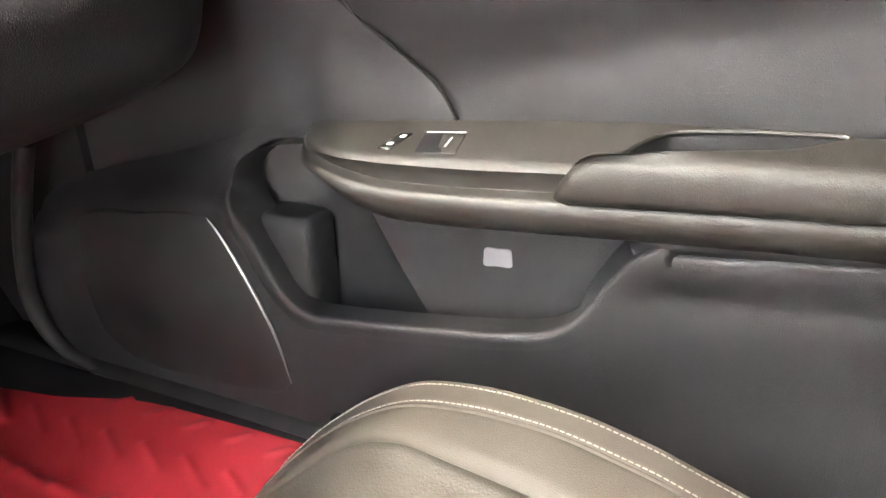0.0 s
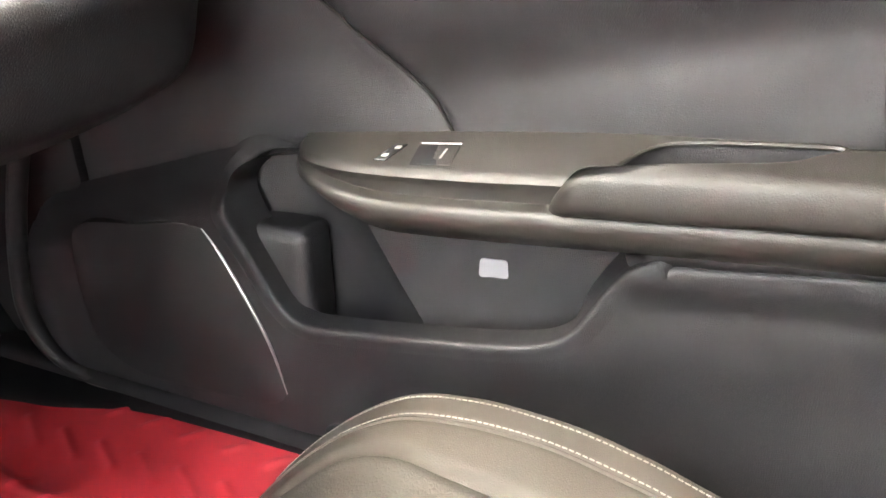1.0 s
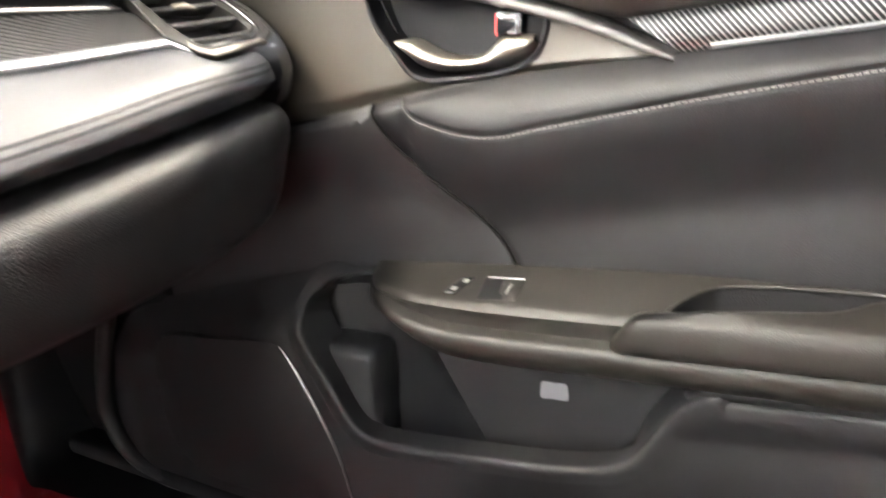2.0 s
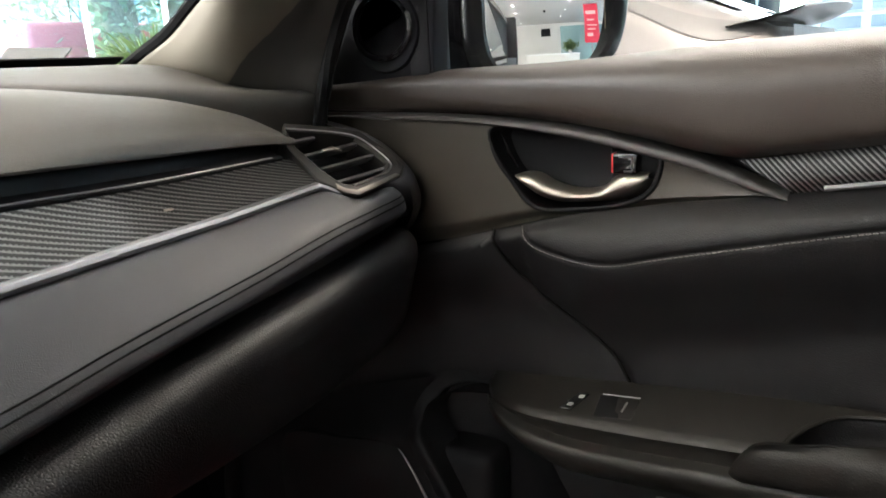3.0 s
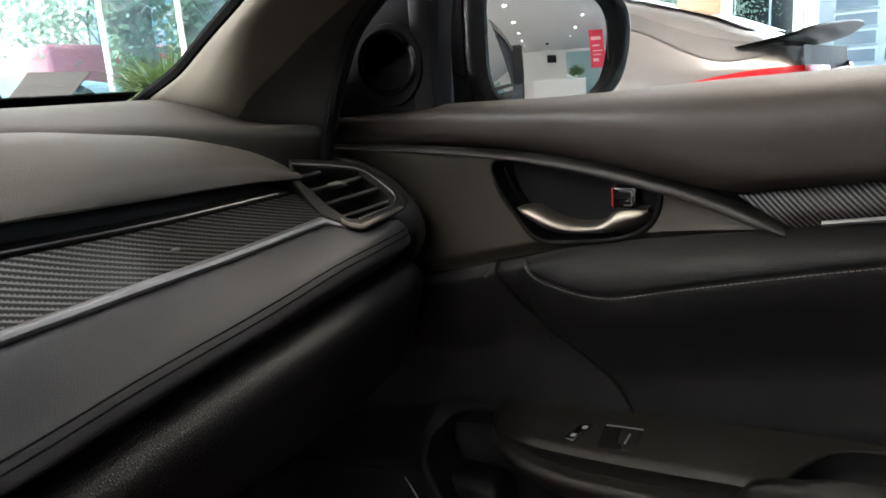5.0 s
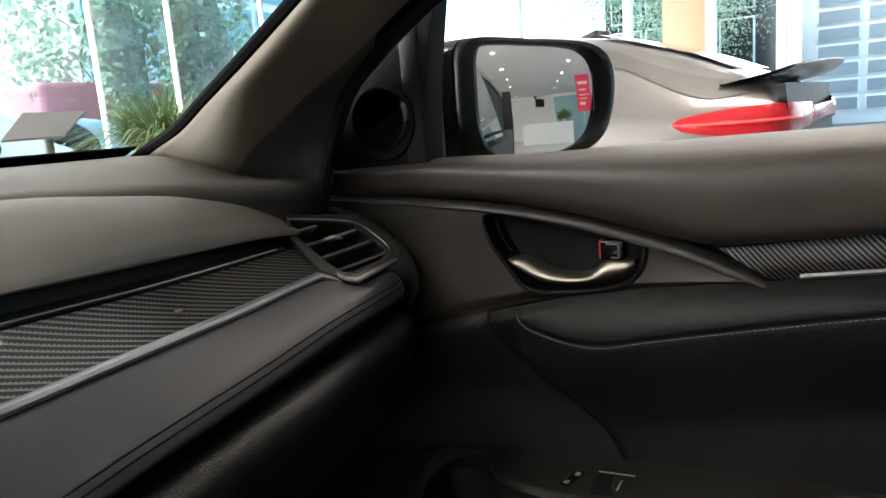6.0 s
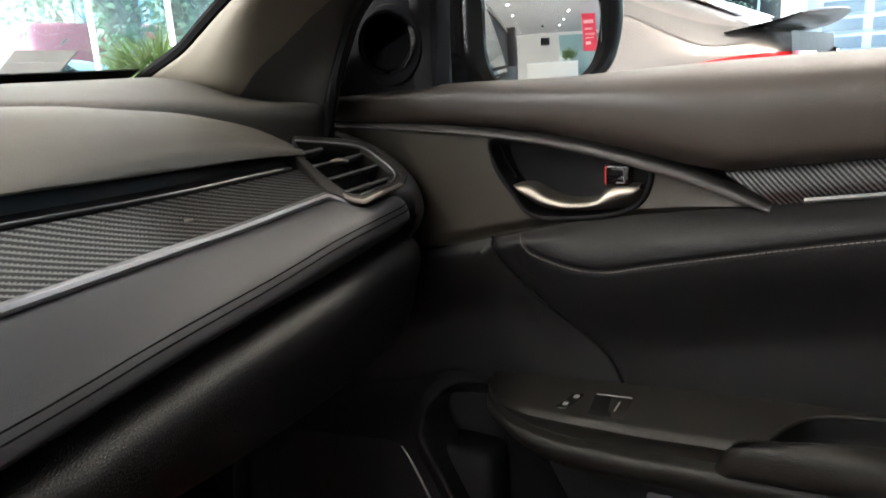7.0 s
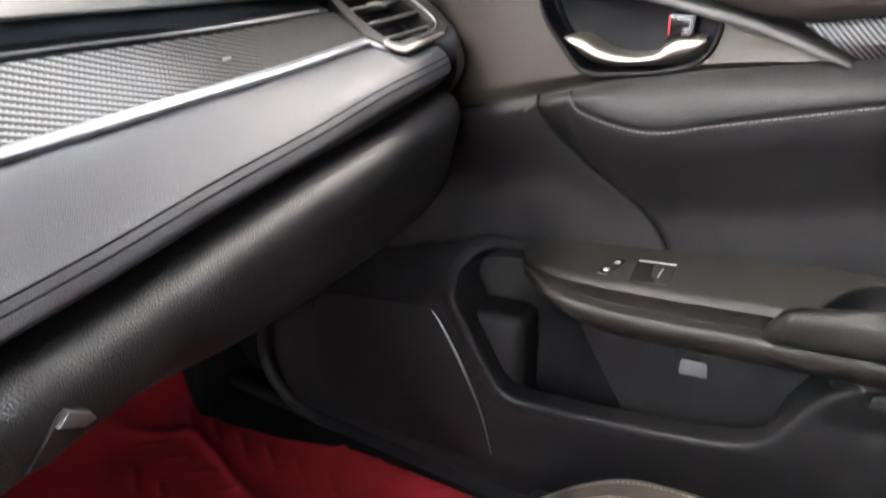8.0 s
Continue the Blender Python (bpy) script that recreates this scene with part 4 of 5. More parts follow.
    for y in np.r_[np.linspace(-0.62, 0.84, 60), np.linspace(0.85, 0.958, 26)]:
        x, z9, za = dash_x(y), dash_z(L9, y), dash_z(LOW, y)
        r = 1 - math.sqrt(max(0.0, 1 - (max(0.0, y - 0.885) / 0.0735) ** 2))
        prof = [(-0.010, z9 + 0.003), (0.028, z9 + 0.003), (0.047, z9 - 0.001), (0.0575, z9 - 0.012), (0.0585, z9 - 0.028), (0.052, z9 - 0.050), (0.034, za), (0.010, za - 0.016), (-0.030, za - 0.034), (-0.066, za - 0.046), (-0.090, za - 0.052), (-0.20, za - 0.056), (-0.40, za - 0.056), (-0.60, za - 0.056)]
        rows.append([(x + a - 0.055 * r, y, b - 0.010 * r) for a, b in spl(prof, 70)])
    part("glove_box", sheet(rows), PANEL, dash, "black glove box and lower bolster")
    latch = [(0.364, 0.768), (0.374, 0.778), (0.386, 0.790), (0.391, 0.792), (0.404, 0.782), (0.407, 0.775), (0.396, 0.768), (0.378, 0.762)]

    def on_face(a, b, d, lift):
        return (dash_x(a) + np.interp(b, (0.752, 0.764, 0.786, 0.802), (0.036, 0.052, 0.0585, 0.0575)) + lift - d, a, b)

    grip = part("glove_box_latch", plate(latch, lambda a, b, d: on_face(a, b, d, 0.004), 0.016, 0.002), VENTGREY, dash, "grey glove box latch")
    part("latch_tip", plate([(0.383, 0.786), (0.391, 0.7915), (0.4035, 0.7815), (0.4065, 0.775), (0.398, 0.775)], lambda a, b, d: on_face(a, b, d, 0.0065), 0.006, 0.0015), GREYTRIM, grip, "bright latch edge")
    # shelf at the foot of the windscreen
    SHELF_TOP = [(-0.9, 1.050), (0.60, 1.049), (0.72, 1.047), (0.781, 1.038), (0.832, 1.025), (0.891, 1.021), (0.958, 1.020)]
    rows = []
    for y in np.linspace(-0.62, 0.926, 70):
        k = ease(0.55, 0.93, y)
        zq = along([(-0.62, 1.046), (0.3, 1.041), (0.577, 1.028), (0.649, 1.023), (0.736, 1.016), (0.829, 1.008), (0.889, 1.003), (0.958, 0.998)], [y])[0]
        xe = -0.262 + 0.030 * ease(0.76, 0.86, y)

        def back(x):
            return along(SHELF_TOP, [y - 0.8 * (-0.26 - x)])[0]

        prof = [(xe - 0.024, zq - 0.080), (xe - 0.012, zq - 0.034), (xe - 0.001, zq - 0.009), (xe - 0.004, zq + 0.001)]
        prof += [(x, max(zq + 0.001, zq + k2 * (back(x) - zq))) for x, k2 in ((-0.300, 0.45), (-0.36, 0.85), (-0.43, 1.0), (-0.52, 1.0), (-0.75, 1.0))]
        rows.append([(a, y, b) for a, b in spl(prof, 44)])
    part("windscreen_shelf", sheet(rows), SHELF, dash, "black dash shelf below the windscreen")


build_dash()

# ---- pillar, windscreen, roof and floor of the car ----
edge_line = [(-0.60, 0.875, 1.010), (-0.452, 0.850, 1.053), (-0.370, 0.836, 1.075), (-0.296, 0.822, 1.1045), (-0.215, 0.808, 1.137), (-0.130, 0.795, 1.174), (0.02, 0.765, 1.235), (0.25, 0.715, 1.32), (0.42, 0.685, 1.37)]
rear_line = [(-0.300, 0.955, 0.950), (-0.237, 0.945, 0.992), (-0.222, 0.943, 1.03), (-0.205, 0.942, 1.063), (-0.175, 0.936, 1.106), (-0.107, 0.915, 1.144), (-0.050, 0.900, 1.171), (0.16, 0.862, 1.255), (0.42, 0.81, 1.36)]


def build_pillar():
    pillar = thing("pillar_trim", (-0.35, 0.9, 1.0), "beige-grey windscreen pillar trim above the dashboard", "pillar trim")
    a, b = spl(edge_line, 60), spl(rear_line, 60)
    rows = []
    for p, q in zip(a, b):
        d = q - p
        turn = [(0.0, 0.0), (0.22, -0.05), (0.42, -0.05), (0.56, 0.02), (0.65, 0.16), (0.72, 0.40), (0.84, 0.72), (1.0, 1.0)]
        row = [(p[0] + 0.004, p[1] + 0.030, p[2] - 0.006)] + [(p[0] + d[0] * a1, p[1] + d[1] * b1, p[2] + d[2] * 0.5 * (a1 + b1)) for a1, b1 in turn] + [(q[0] - 0.036, q[1] + 0.045, q[2])]
        rows.append(spl(row, 120))
    # cut follows where the trim falls into shade; past it a dark copy
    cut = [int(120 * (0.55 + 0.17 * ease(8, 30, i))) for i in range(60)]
    part("trim", sheet([r[np.linspace(0, k, 24).astype(int)] for r, k in zip(rows, cut)], keep=lambda p: p[2] > 0.965), PILLAR, pillar)
    part("shaded_return", sheet([r[np.linspace(k, 119, 14).astype(int)] for r, k in zip(rows, cut)], keep=lambda p: p[2] > 0.99), PILLAR_SHADE, pillar, "rear side of the pillar trim, its shade put into a dark colour")
    core = [0.5 * (p + q) + np.array((-0.04, 0.060, 0.0)) for p, q in zip(a, b)]
    part("pillar_core", tube(core, 0.034, 12), FRIT, pillar, "black outer pillar")
    rub = [(p[0] - 0.006, p[1] + 0.004, p[2] + 0.006) for p in a[:]]
    part("frit_edge", tube(rub, 0.0085, 8), FRIT, pillar, "black ceramic band of the windscreen")
    part("gap_seal", tube(spl([(-0.231, 0.927, 0.940), (-0.230, 0.926, 0.972), (-0.224, 0.929, 1.006), (-0.216, 0.932, 1.03), (-0.199, 0.931, 1.063), (-0.168, 0.925, 1.106), (-0.101, 0.904, 1.144), (-0.044, 0.889, 1.171), (0.16, 0.852, 1.255)], 40), 0.0085, 8), RUBBER, pillar, "black door seal")


build_pillar()

screen = sheet([[(-0.60 + 1.02 * t, y * (1 - 0.19 * t) + 0.26 * 0.19 * t, 1.035 + 0.345 * t + 0.02 * math.sin(math.pi * t) - 0.10 * ((y - 0.26) / 0.62) ** 2 * 0.0) for t in np.linspace(0, 1, 8)] for y in np.linspace(-0.36, 0.885, 12)])
wind = tagged(part("windscreen", screen, GLASS, None, fix=False), "clear laminated windscreen above the dashboard", "windscreen", kind="structure")
wind.visible_shadow = False
band = sheet([[(-0.56 + 0.045 * t, y, 1.046 + 0.016 * t) for t in (0, 1)] for y in np.linspace(-0.36, 0.87, 4)])
tagged(part("windscreen_band", solid(band, 0.002), RUBBER), "black dotted ceramic band at the windscreen foot", "windscreen band", kind="structure")

roof = sheet([[(x, y, 1.385 + 0.05 * math.sin(math.pi * (x - 0.35) / 2.4) - 0.06 * (abs(y - 0.26) / 0.65) ** 3) for y in np.linspace(-0.36, 0.90, 14)] for x in np.linspace(0.38, 2.4, 16)])
tagged(part("car_roof", solid(roof, -0.03), HEADLINER), "pale fabric headliner under the car roof", "car roof", kind="structure")
tagged(part("car_side", box(0.55, 2.6, -0.52, -0.46, 0.15, 0.97, 0.01), DARK), "dark far side of the car behind the open driver's door", "car side", kind="structure")
tagged(part("far_sill", box(-0.65, 0.55, -0.52, -0.46, 0.15, 0.36, 0.01), DARK), "dark sill under the open driver's doorway", "car sill", kind="structure")
tagged(part("far_cowl_side", box(-1.05, -0.45, -0.52, -0.46, 0.36, 0.97, 0.01), DARK), "dark cowl side ahead of the driver's doorway", "car wall", kind="structure")
# closed where windows would be, to keep light from behind out of the cabin
tagged(part("rear_side_blocker", box(0.80, 2.5, -0.52, -0.46, 0.975, 1.42, 0.01), DARK), "unseen dark wall added to keep side light out of the cabin", "car wall", kind="structure")
tagged(part("rear_blocker", box(2.5, 2.6, -0.52, 0.99, 0.15, 1.42, 0.01), DARK), "unseen dark wall added to keep rear light out of the cabin", "car wall", kind="structure")
tagged(part("rear_door", box(0.98, 2.5, 0.93, 0.98, 0.15, 1.03, 0.01), DARK), "black rear door trim behind the passenger door", "car wall", kind="structure")
tagged(part("side_glass_blocker", box(0.97, 2.5, 0.84, 0.88, 1.0, 1.38, 0.01), DARK), "unseen dark wall over centre pillar and rear side glass, keeps light out", "car pillar", kind="structure")


def rib(x, y):
    """Herringbone of short pressed ribs."""
    z = 0.0
    for cy, ux, uy, half, x0 in ((0.840, 0.86, -0.50, 0.034, -0.292), (0.913, 0.67, 0.74, 0.015, -0.280)):
        for row in (0, 1, 2, 3):
            yy = y - (cy - 0.15 * row)
            if abs(yy) > 0.06:
                continue
            xx = (x - x0 + 0.033 + 0.011 * row) % 0.0665 - 0.033
            for k in (-0.0665, 0.0, 0.0665):
                a, b = (xx + k) * ux + yy * uy, -(xx + k) * uy + yy * ux
                z += 0.0036 * math.exp(-((b / 0.0048) ** 2)) * ease(half + 0.008, half - 0.006, abs(a))
    return z * ease(-0.70, -0.62, x)


def build_floor():
    rows = []
    for x in np.r_[np.linspace(-1.05, -0.66, 20), np.linspace(-0.65, 0.05, 170), np.linspace(0.07, 0.9, 12)]:
        row = []
        for y in np.r_[np.linspace(-0.40, 0.40, 30), np.linspace(0.41, 0.952, 130)]:
            fold = np.interp(x, (-0.739, -0.654, -0.610, -0.585, -0.511, -0.409, -0.33), (0.722, 0.767, 0.812, 0.818, 0.799, 0.767, 0.757))
            z = 0.245 + 0.006 * math.exp(-(((y - fold) / (0.008 + 0.004 * ease(-0.59, -0.63, x))) ** 2)) * ease(-0.20, -0.28, x)
            z += 0.42 * ease(-0.62, -1.05, x) ** 1.1
            z += (0.006 * noise.noise((x * 7, y * 7, 0.3)) + 0.004 * noise.noise((x * 16, y * 9, 2.3))) * ease(0.90, 0.80, y)
            # pressed ribs of the protective liner
            z += rib(x, y)
            row.append((x, y, z))
        rows.append(row)
    liner = part("floor", sheet(rows), REDMAT)
    tagged(liner, "glossy red vinyl liner over the car floor", "car floor", kind="structure")
    sill = sheet([[(x, y, z) for y, z in spl([(0.930, 0.262), (0.936, 0.275), (0.948, 0.280), (0.975, 0.275), (1.05, 0.25)], 12)] for x in np.linspace(-0.75, 0.95, 20)])
    tagged(part("sill_trim", sill, DARK), "black door sill trim", "sill trim", kind="structure")
    tagged(part("cowl_side", box(-1.05, -0.40, 0.985, 1.06, 0.15, 1.03, 0.01), DARK), "dark cowl side ahead of the door", "car wall", kind="structure")
    # unseen box that stops light leaking in past the dashboard's end
    tagged(part("dash_side_filler", box(-1.0, -0.27, 0.935, 1.03, 0.74, 0.962, 0.01), DARK), "unseen filler that stops light between dashboard and door", "car wall", kind="structure")
    tagged(part("hinge_pillar", box(-1.05, -0.60, 0.90, 1.05, 0.45, 1.02, 0.01), DARK), "dark hinge pillar behind the dashboard end", "car wall", kind="structure")
    rows = []
    for x, y0 in spl([(0.60, 0.945), (0.20, 0.940), (-0.056, 0.930), (-0.183, 0.926), (-0.326, 0.914), (-0.444, 0.872), (-0.52, 0.855), (-0.60, 0.850), (-0.70, 0.89), (-0.80, 0.945)], 60):
        up = 0.020 + 0.40 * ease(-0.60, -0.80, x)
        rows.append([(x, y0 + (0.985 - y0) * (1 - math.cos(t * math.pi / 2)), 0.236 + up * math.sin(t * math.pi / 2)) for t in np.linspace(0, 1, 14)])
    tagged(part("kick_panel", sheet(rows), DARK), "black sill and kick panel below the door", "kick panel", kind="structure")
    tagged(part("cowl_top", box(-1.12, -0.68, -0.52, 1.06, 0.985, 1.028, 0.01), DARK), "dark cowl below the windscreen", "car wall", kind="structure")
    tagged(part("firewall", box(-1.12, -1.04, -0.45, 1.06, 0.2, 1.03, 0.01), DARK), "dark bulkhead under the dashboard", "car wall", kind="structure")


build_floor()


# ---- passenger seat ----
def build_seat():
    seat = thing("front_seat", (0.30, 0.63, 0.26), "taupe leather passenger seat with pale double stitching", "car seat")
    RIDGE = [(-0.10, 0.20), (-0.05, 0.265), (-0.003, 0.327), (0.047, 0.383), (0.09, 0.422), (0.148, 0.457), (0.20, 0.469), (0.284, 0.469), (0.359, 0.453), (0.444, 0.424), (0.66, 0.35)]

    EDGE = [(-0.10, 0.125), (0.05, 0.146), (0.10, 0.157), (0.16, 0.149), (0.22, 0.137), (0.40, 0.125), (0.66, 0.12)]

    def top(x, y):
        q0 = along(EDGE, [x])[0]
        q = abs(y - 0.63)
        z = along(RIDGE, [x])[0]
        z -= 0.20 * ease(0.222, 0.262, q) ** 1.4
        z -= 0.022 * ease(0.188, 0.07, q) * ease(-0.06, 0.10, x)
        z -= 0.0035 * math.exp(-(((q - 0.190) / 0.004) ** 2))
        z -= 0.009 * math.exp(-(((q - q0) / 0.006) ** 2)) * ease(-0.05, 0.05, x)
        z -= 0.006 * ease(q0, q0 - 0.02, q) * ease(0.0, 0.08, x)
        return z + 0.0016 * noise.noise((x * 18, y * 18, 1.7))

    xs = np.linspace(-0.085, 0.66, 110)

    def strip(name, q0, q1, mat, label, side):
        rows = [[(x, 0.63 + side * q, top(x, 0.63 + side * q)) for q in np.linspace(q0 or along(EDGE, [x])[0], q1, 26)] for x in xs]
        part(name, sheet(rows), mat, seat, label)

    for side in (-1, 1):
        strip("bolster", 0, 0.190, SEAT, "smooth taupe leather bolster", side)
        strip("bolster_band", 0.190, 0.222, SEAT_BAND, "narrow darker leather band", side)
        strip("bolster_side", 0.222, 0.262, SEAT_BAND, "dark leather side of the bolster", side)
    rows = [[(x, 0.63 + q, top(x, 0.63 + q)) for q in along(EDGE, [x])[0] * np.linspace(-1, 1, 50)] for x in xs]
    part("cushion", sheet(rows), SEAT_DARK, seat, "perforated taupe leather cushion")
    part("side_shield", box(0.02, 0.66, 0.872, 0.893, 0.262, 0.36, 0.008), DARK, seat, "black plastic seat side shield")
    part("seat_base", box(0.02, 0.64, 0.40, 0.86, 0.255, 0.30, 0.01), DARK, seat)
    for q in (0.218, 0.194):
        bits = []
        x = -0.03
        while x < 0.64:
            p = [(k, 0.63 + q, top(k, 0.63 + q) + 0.0007) for k in (x, x + 0.0042)]
            bits.append(tube(p, 0.00065, 5))
            x += 0.0058
        tagged(part("stitching", join(*bits), THREAD, seat, "pale stitching"), kind="stuff")
    part("piping", tube([(x, 0.63 + 0.187, top(x, 0.817) + 0.0012) for x in xs[8:]], 0.0022, 6), SEAT_BAND, seat)
    back = sheet([[(0.66 + 0.24 * t, y, 0.40 + 0.55 * t + 0.02 * math.cos((y - 0.63) * 8)) for t in np.linspace(0, 1, 12)] for y in np.linspace(0.39, 0.87, 20)])
    part("backrest", solid(back, 0.08), SEAT, seat, "taupe leather backrest")


build_seat()


# ---- outside mirror ----
def build_mirror():
    m = thing("side_mirror", (-0.06, 1.2, 1.0), "glossy black outside mirror with convex glass on the door", "side mirror")
    n = Vector((0.856, -0.516, 0.046)).normalized()
    c = Vector((-0.058, 1.191, 1.087))
    right = Vector((0.516, 0.856, 0)).normalized()
    up = n.cross(right)
    if up.z < 0:
        up.negate()

    def at(a, b, d):
        return c + right * float(a) + up * float(b) + n * float(d)

    def to2(q):
        q = Vector(q) - c
        return np.array((q.dot(right), q.dot(up)))

    glass = [to2(q) for q in ((-0.1035, 1.117, 1.147), (-0.100, 1.123, 1.158), (-0.092, 1.137, 1.1615), (-0.060, 1.190, 1.1585), (-0.030, 1.240, 1.1545), (-0.016, 1.263, 1.149), (-0.006, 1.279, 1.135), (-0.002, 1.286, 1.113), (-0.004, 1.282, 1.07), (-0.010, 1.268, 1.034), (-0.022, 1.246, 1.016), (-0.042, 1.213, 1.007), (-0.080, 1.150, 1.008), (-0.096, 1.123, 1.022), (-0.103, 1.114, 1.05), (-0.105, 1.114, 1.10))]
    ring = ring_curve(glass, 72)
    R = 1.15
    rows = []
    for s in (1.0, 0.9, 0.75, 0.6, 0.45, 0.3, 0.15, 0.02):
        rows.append([tuple(at(a * s, b * s, -((a * s) ** 2 + (b * s) ** 2) / (2 * R))) for a, b in ring])
    part("mirror_glass", sheet(rows, wrap=True), MIRROR, m, "convex silvered mirror glass", fix=True, angle=80)
    house = []
    for k, d in ((0.0, -0.008), (0.06, 0.004), (0.3, 0.008), (0.8, 0.005), (1.0, -0.002), (1.05, -0.012)):
        house.append([tuple(at(a * (1 + 0.30 * k), b * (1 + 0.13 * k), d)) for a, b in ring])
    rim = part("mirror_rim", sheet(house, wrap=True), MIRBLACK, m, "matt black rim round the glass")
    house = []
    for k, d in ((1.04, -0.010), (1.10, -0.014), (1.16, -0.03), (1.10, -0.06), (0.7, -0.10), (-0.4, -0.13), (-1.6, -0.145), (-3.2, -0.147)):
        house.append([tuple(at(a * max(0.02, 1 + (0.30 if a > 0 else 0.30 + 0.30 * ease(0.0, -0.05, d)) * k), b * max(0.02, 1 + 0.13 * k * (1 if k > 0 else 2.3)), d)) for a, b in ring])
    part("mirror_housing", sheet(house, wrap=True), GLOSSBLACK, m, "glossy black mirror housing")
    part("mirror_foot", box(-0.21, -0.125, 1.03, 1.13, 0.975, 1.055, 0.02, 3), FRIT, m, "black mirror foot")
    part("indicator", sheet([[tuple(at(0.104 + 0.010 * t, b, -0.004 - 0.03 * t)) for t in (0, 0.5, 1)] for b in np.linspace(-0.055, 0.03, 8)]), material("mirror_edge_bronze", (0.30, 0.22, 0.15), 0.35), m, "bronze-tinted edge lens")


build_mirror()

# ---- the showroom ----
CZ = 3.05
floor_s = box(-7.0, 20.0, -9.0, 9.2, -0.08, 0.0)
tagged(part("showroom_floor", floor_s, TILE, smooth=False), "pale polished showroom floor tiles", "floor", kind="structure")
tagged(part("ceiling", box(-7.2, 20.0, -9.0, 9.2, CZ, CZ + 0.1), CEIL, smooth=False), "white showroom ceiling", "ceiling", kind="structure")
tagged(part("wall_back", box(20.0, 20.2, -9.0, 9.2, 0, CZ), WALL, smooth=False), "cream back wall of the showroom", "wall", kind="structure")
tagged(part("wall_side", box(-7.0, 20.0, -9.2, -9.0, 0, CZ), WALL, smooth=False), "cream side wall of the showroom", "wall", kind="structure")


def shop_front():
    """Glass walls ahead and beside, held by slim posts."""
    front = thing("window_1", (-7.1, 0, 0), "tall glass shop front with slim white posts", "shop window", kind="structure")
    ys = [-9.0, -6.8, -4.6, -2.4, -0.2, 2.0, 3.4, 4.89, 5.89, 7.38, 9.2]
    for y in ys:
        part("post", box(-7.14, -7.06, y - 0.014, y + 0.014, 0, CZ, 0.004), FRAME, front)
    for a, b in zip(ys[:-1], ys[1:]):
        p = part("pane", box(-7.11, -7.09, a + 0.014, b - 0.014, 0.05, CZ), PANE, front, smooth=False)
        p.visible_shadow = False
    side = thing("window_2", (0, 9.1, 0), "glass side wall with white frames", "shop window", kind="structure")
    xs = [-7.1, -5.6, -4.1, -2.6, -1.62, -0.885, 0.6, 2.6, 5.0, 8.0, 12.0, 16.0, 20.0]
    for x in xs:
        part("post", box(x - 0.05, x + 0.05, 9.05, 9.15, 0, CZ, 0.004), FRAME, side)
    for a, b in zip(xs[:-1], xs[1:]):
        p = part("pane", box(a + 0.05, b - 0.05, 9.09, 9.11, 0.05, CZ), PANE, side, smooth=False)
        p.visible_shadow = False


shop_front()
tagged(part("column", box(-1.98, -1.53, 8.4, 8.9, 0, CZ, 0.01), TAN), "tan clad showroom column", "column", kind="structure")

# ceiling downlights in two rows
lamp_at = [(x, y) for y in (0.35, 3.2) for x in np.arange(0.35, 19.5, 2.25)] + [(x, y) for y in (-2.6, -5.4) for x in (-4.2, -1.7, 0.5, 3.0, 6.0)] + [(0.35, 1.9), (-1.7, 1.9), (-1.7, 0.35)]
lamp_at += [(-4.8, 5.6), (-2.6, 5.6), (-0.4, 5.6), (1.8, 5.6)]
lamp_mesh = None
for i, (x, y) in enumerate(lamp_at):
    t = thing("ceiling_light", (x, y, CZ), "round lit ceiling downlight", "ceiling light", "downlights in the showroom ceiling")
    if lamp_mesh is None:
        a = part("trim_ring", tube([(x + 0.075 * math.cos(k), y + 0.075 * math.sin(k), CZ - 0.004) for k in np.linspace(0, 2 * math.pi, 25)[:-1]], 0.012, 6, closed=True), FRAME, t)
        b = part("lens", disc((x, y, CZ - 0.004), (0, 0, -1), 0.068, 0.006, 20), LAMP, t)
        lamp_mesh = t
        first = (x, y)
    else:
        bpy.data.objects.remove(t)
        copy_thing(lamp_mesh, pose(x, y, CZ))
for x, y, k in [(1.8, 5.6, 1.6), (9.5, 0.35, 1.5), (9.5, 3.2, 1.5), (16.4, 1.8, 1.5)]:
    d = bpy.data.lights.new("downlight", "SPOT")
    d.energy, d.color, d.spot_size, d.spot_blend, d.shadow_soft_size = SPOT_W * k, (1.0, 0.86, 0.70), radians(140), 0.6, 0.15
    new("downlight", d).matrix_world = look((x, y, CZ - 0.03), (x, y + 0.01, 0))

# groups of downlights above the bonnet and between the two cars
area_lamp("bonnet_lights", (-3.7, 0.2, CZ - 0.03), (-3.7, 0.2, 0), 2.2, 2.8, HOOD_W, (1.0, 0.86, 0.68))
area_lamp("overhead_lights", (-0.9, -0.7, CZ - 0.03), (-0.9, -0.7, 0), 0.6, 0.6, OVER_W, (1.0, 0.84, 0.64))
# unseen soft fill, added to lift the dark footwell and lower door
area_lamp("driver_side_fill", (0.3, -2.5, CZ - 0.03), (0.3, -2.5, 0), 1.6, 1.6, FAR_W, (0.94, 0.97, 1.0))
area_lamp("aisle_lights", (0.1, 3.3, CZ - 0.03), (0.1, 3.3, 0), 1.6, 0.8, AISLE_W, (1.0, 0.86, 0.70))

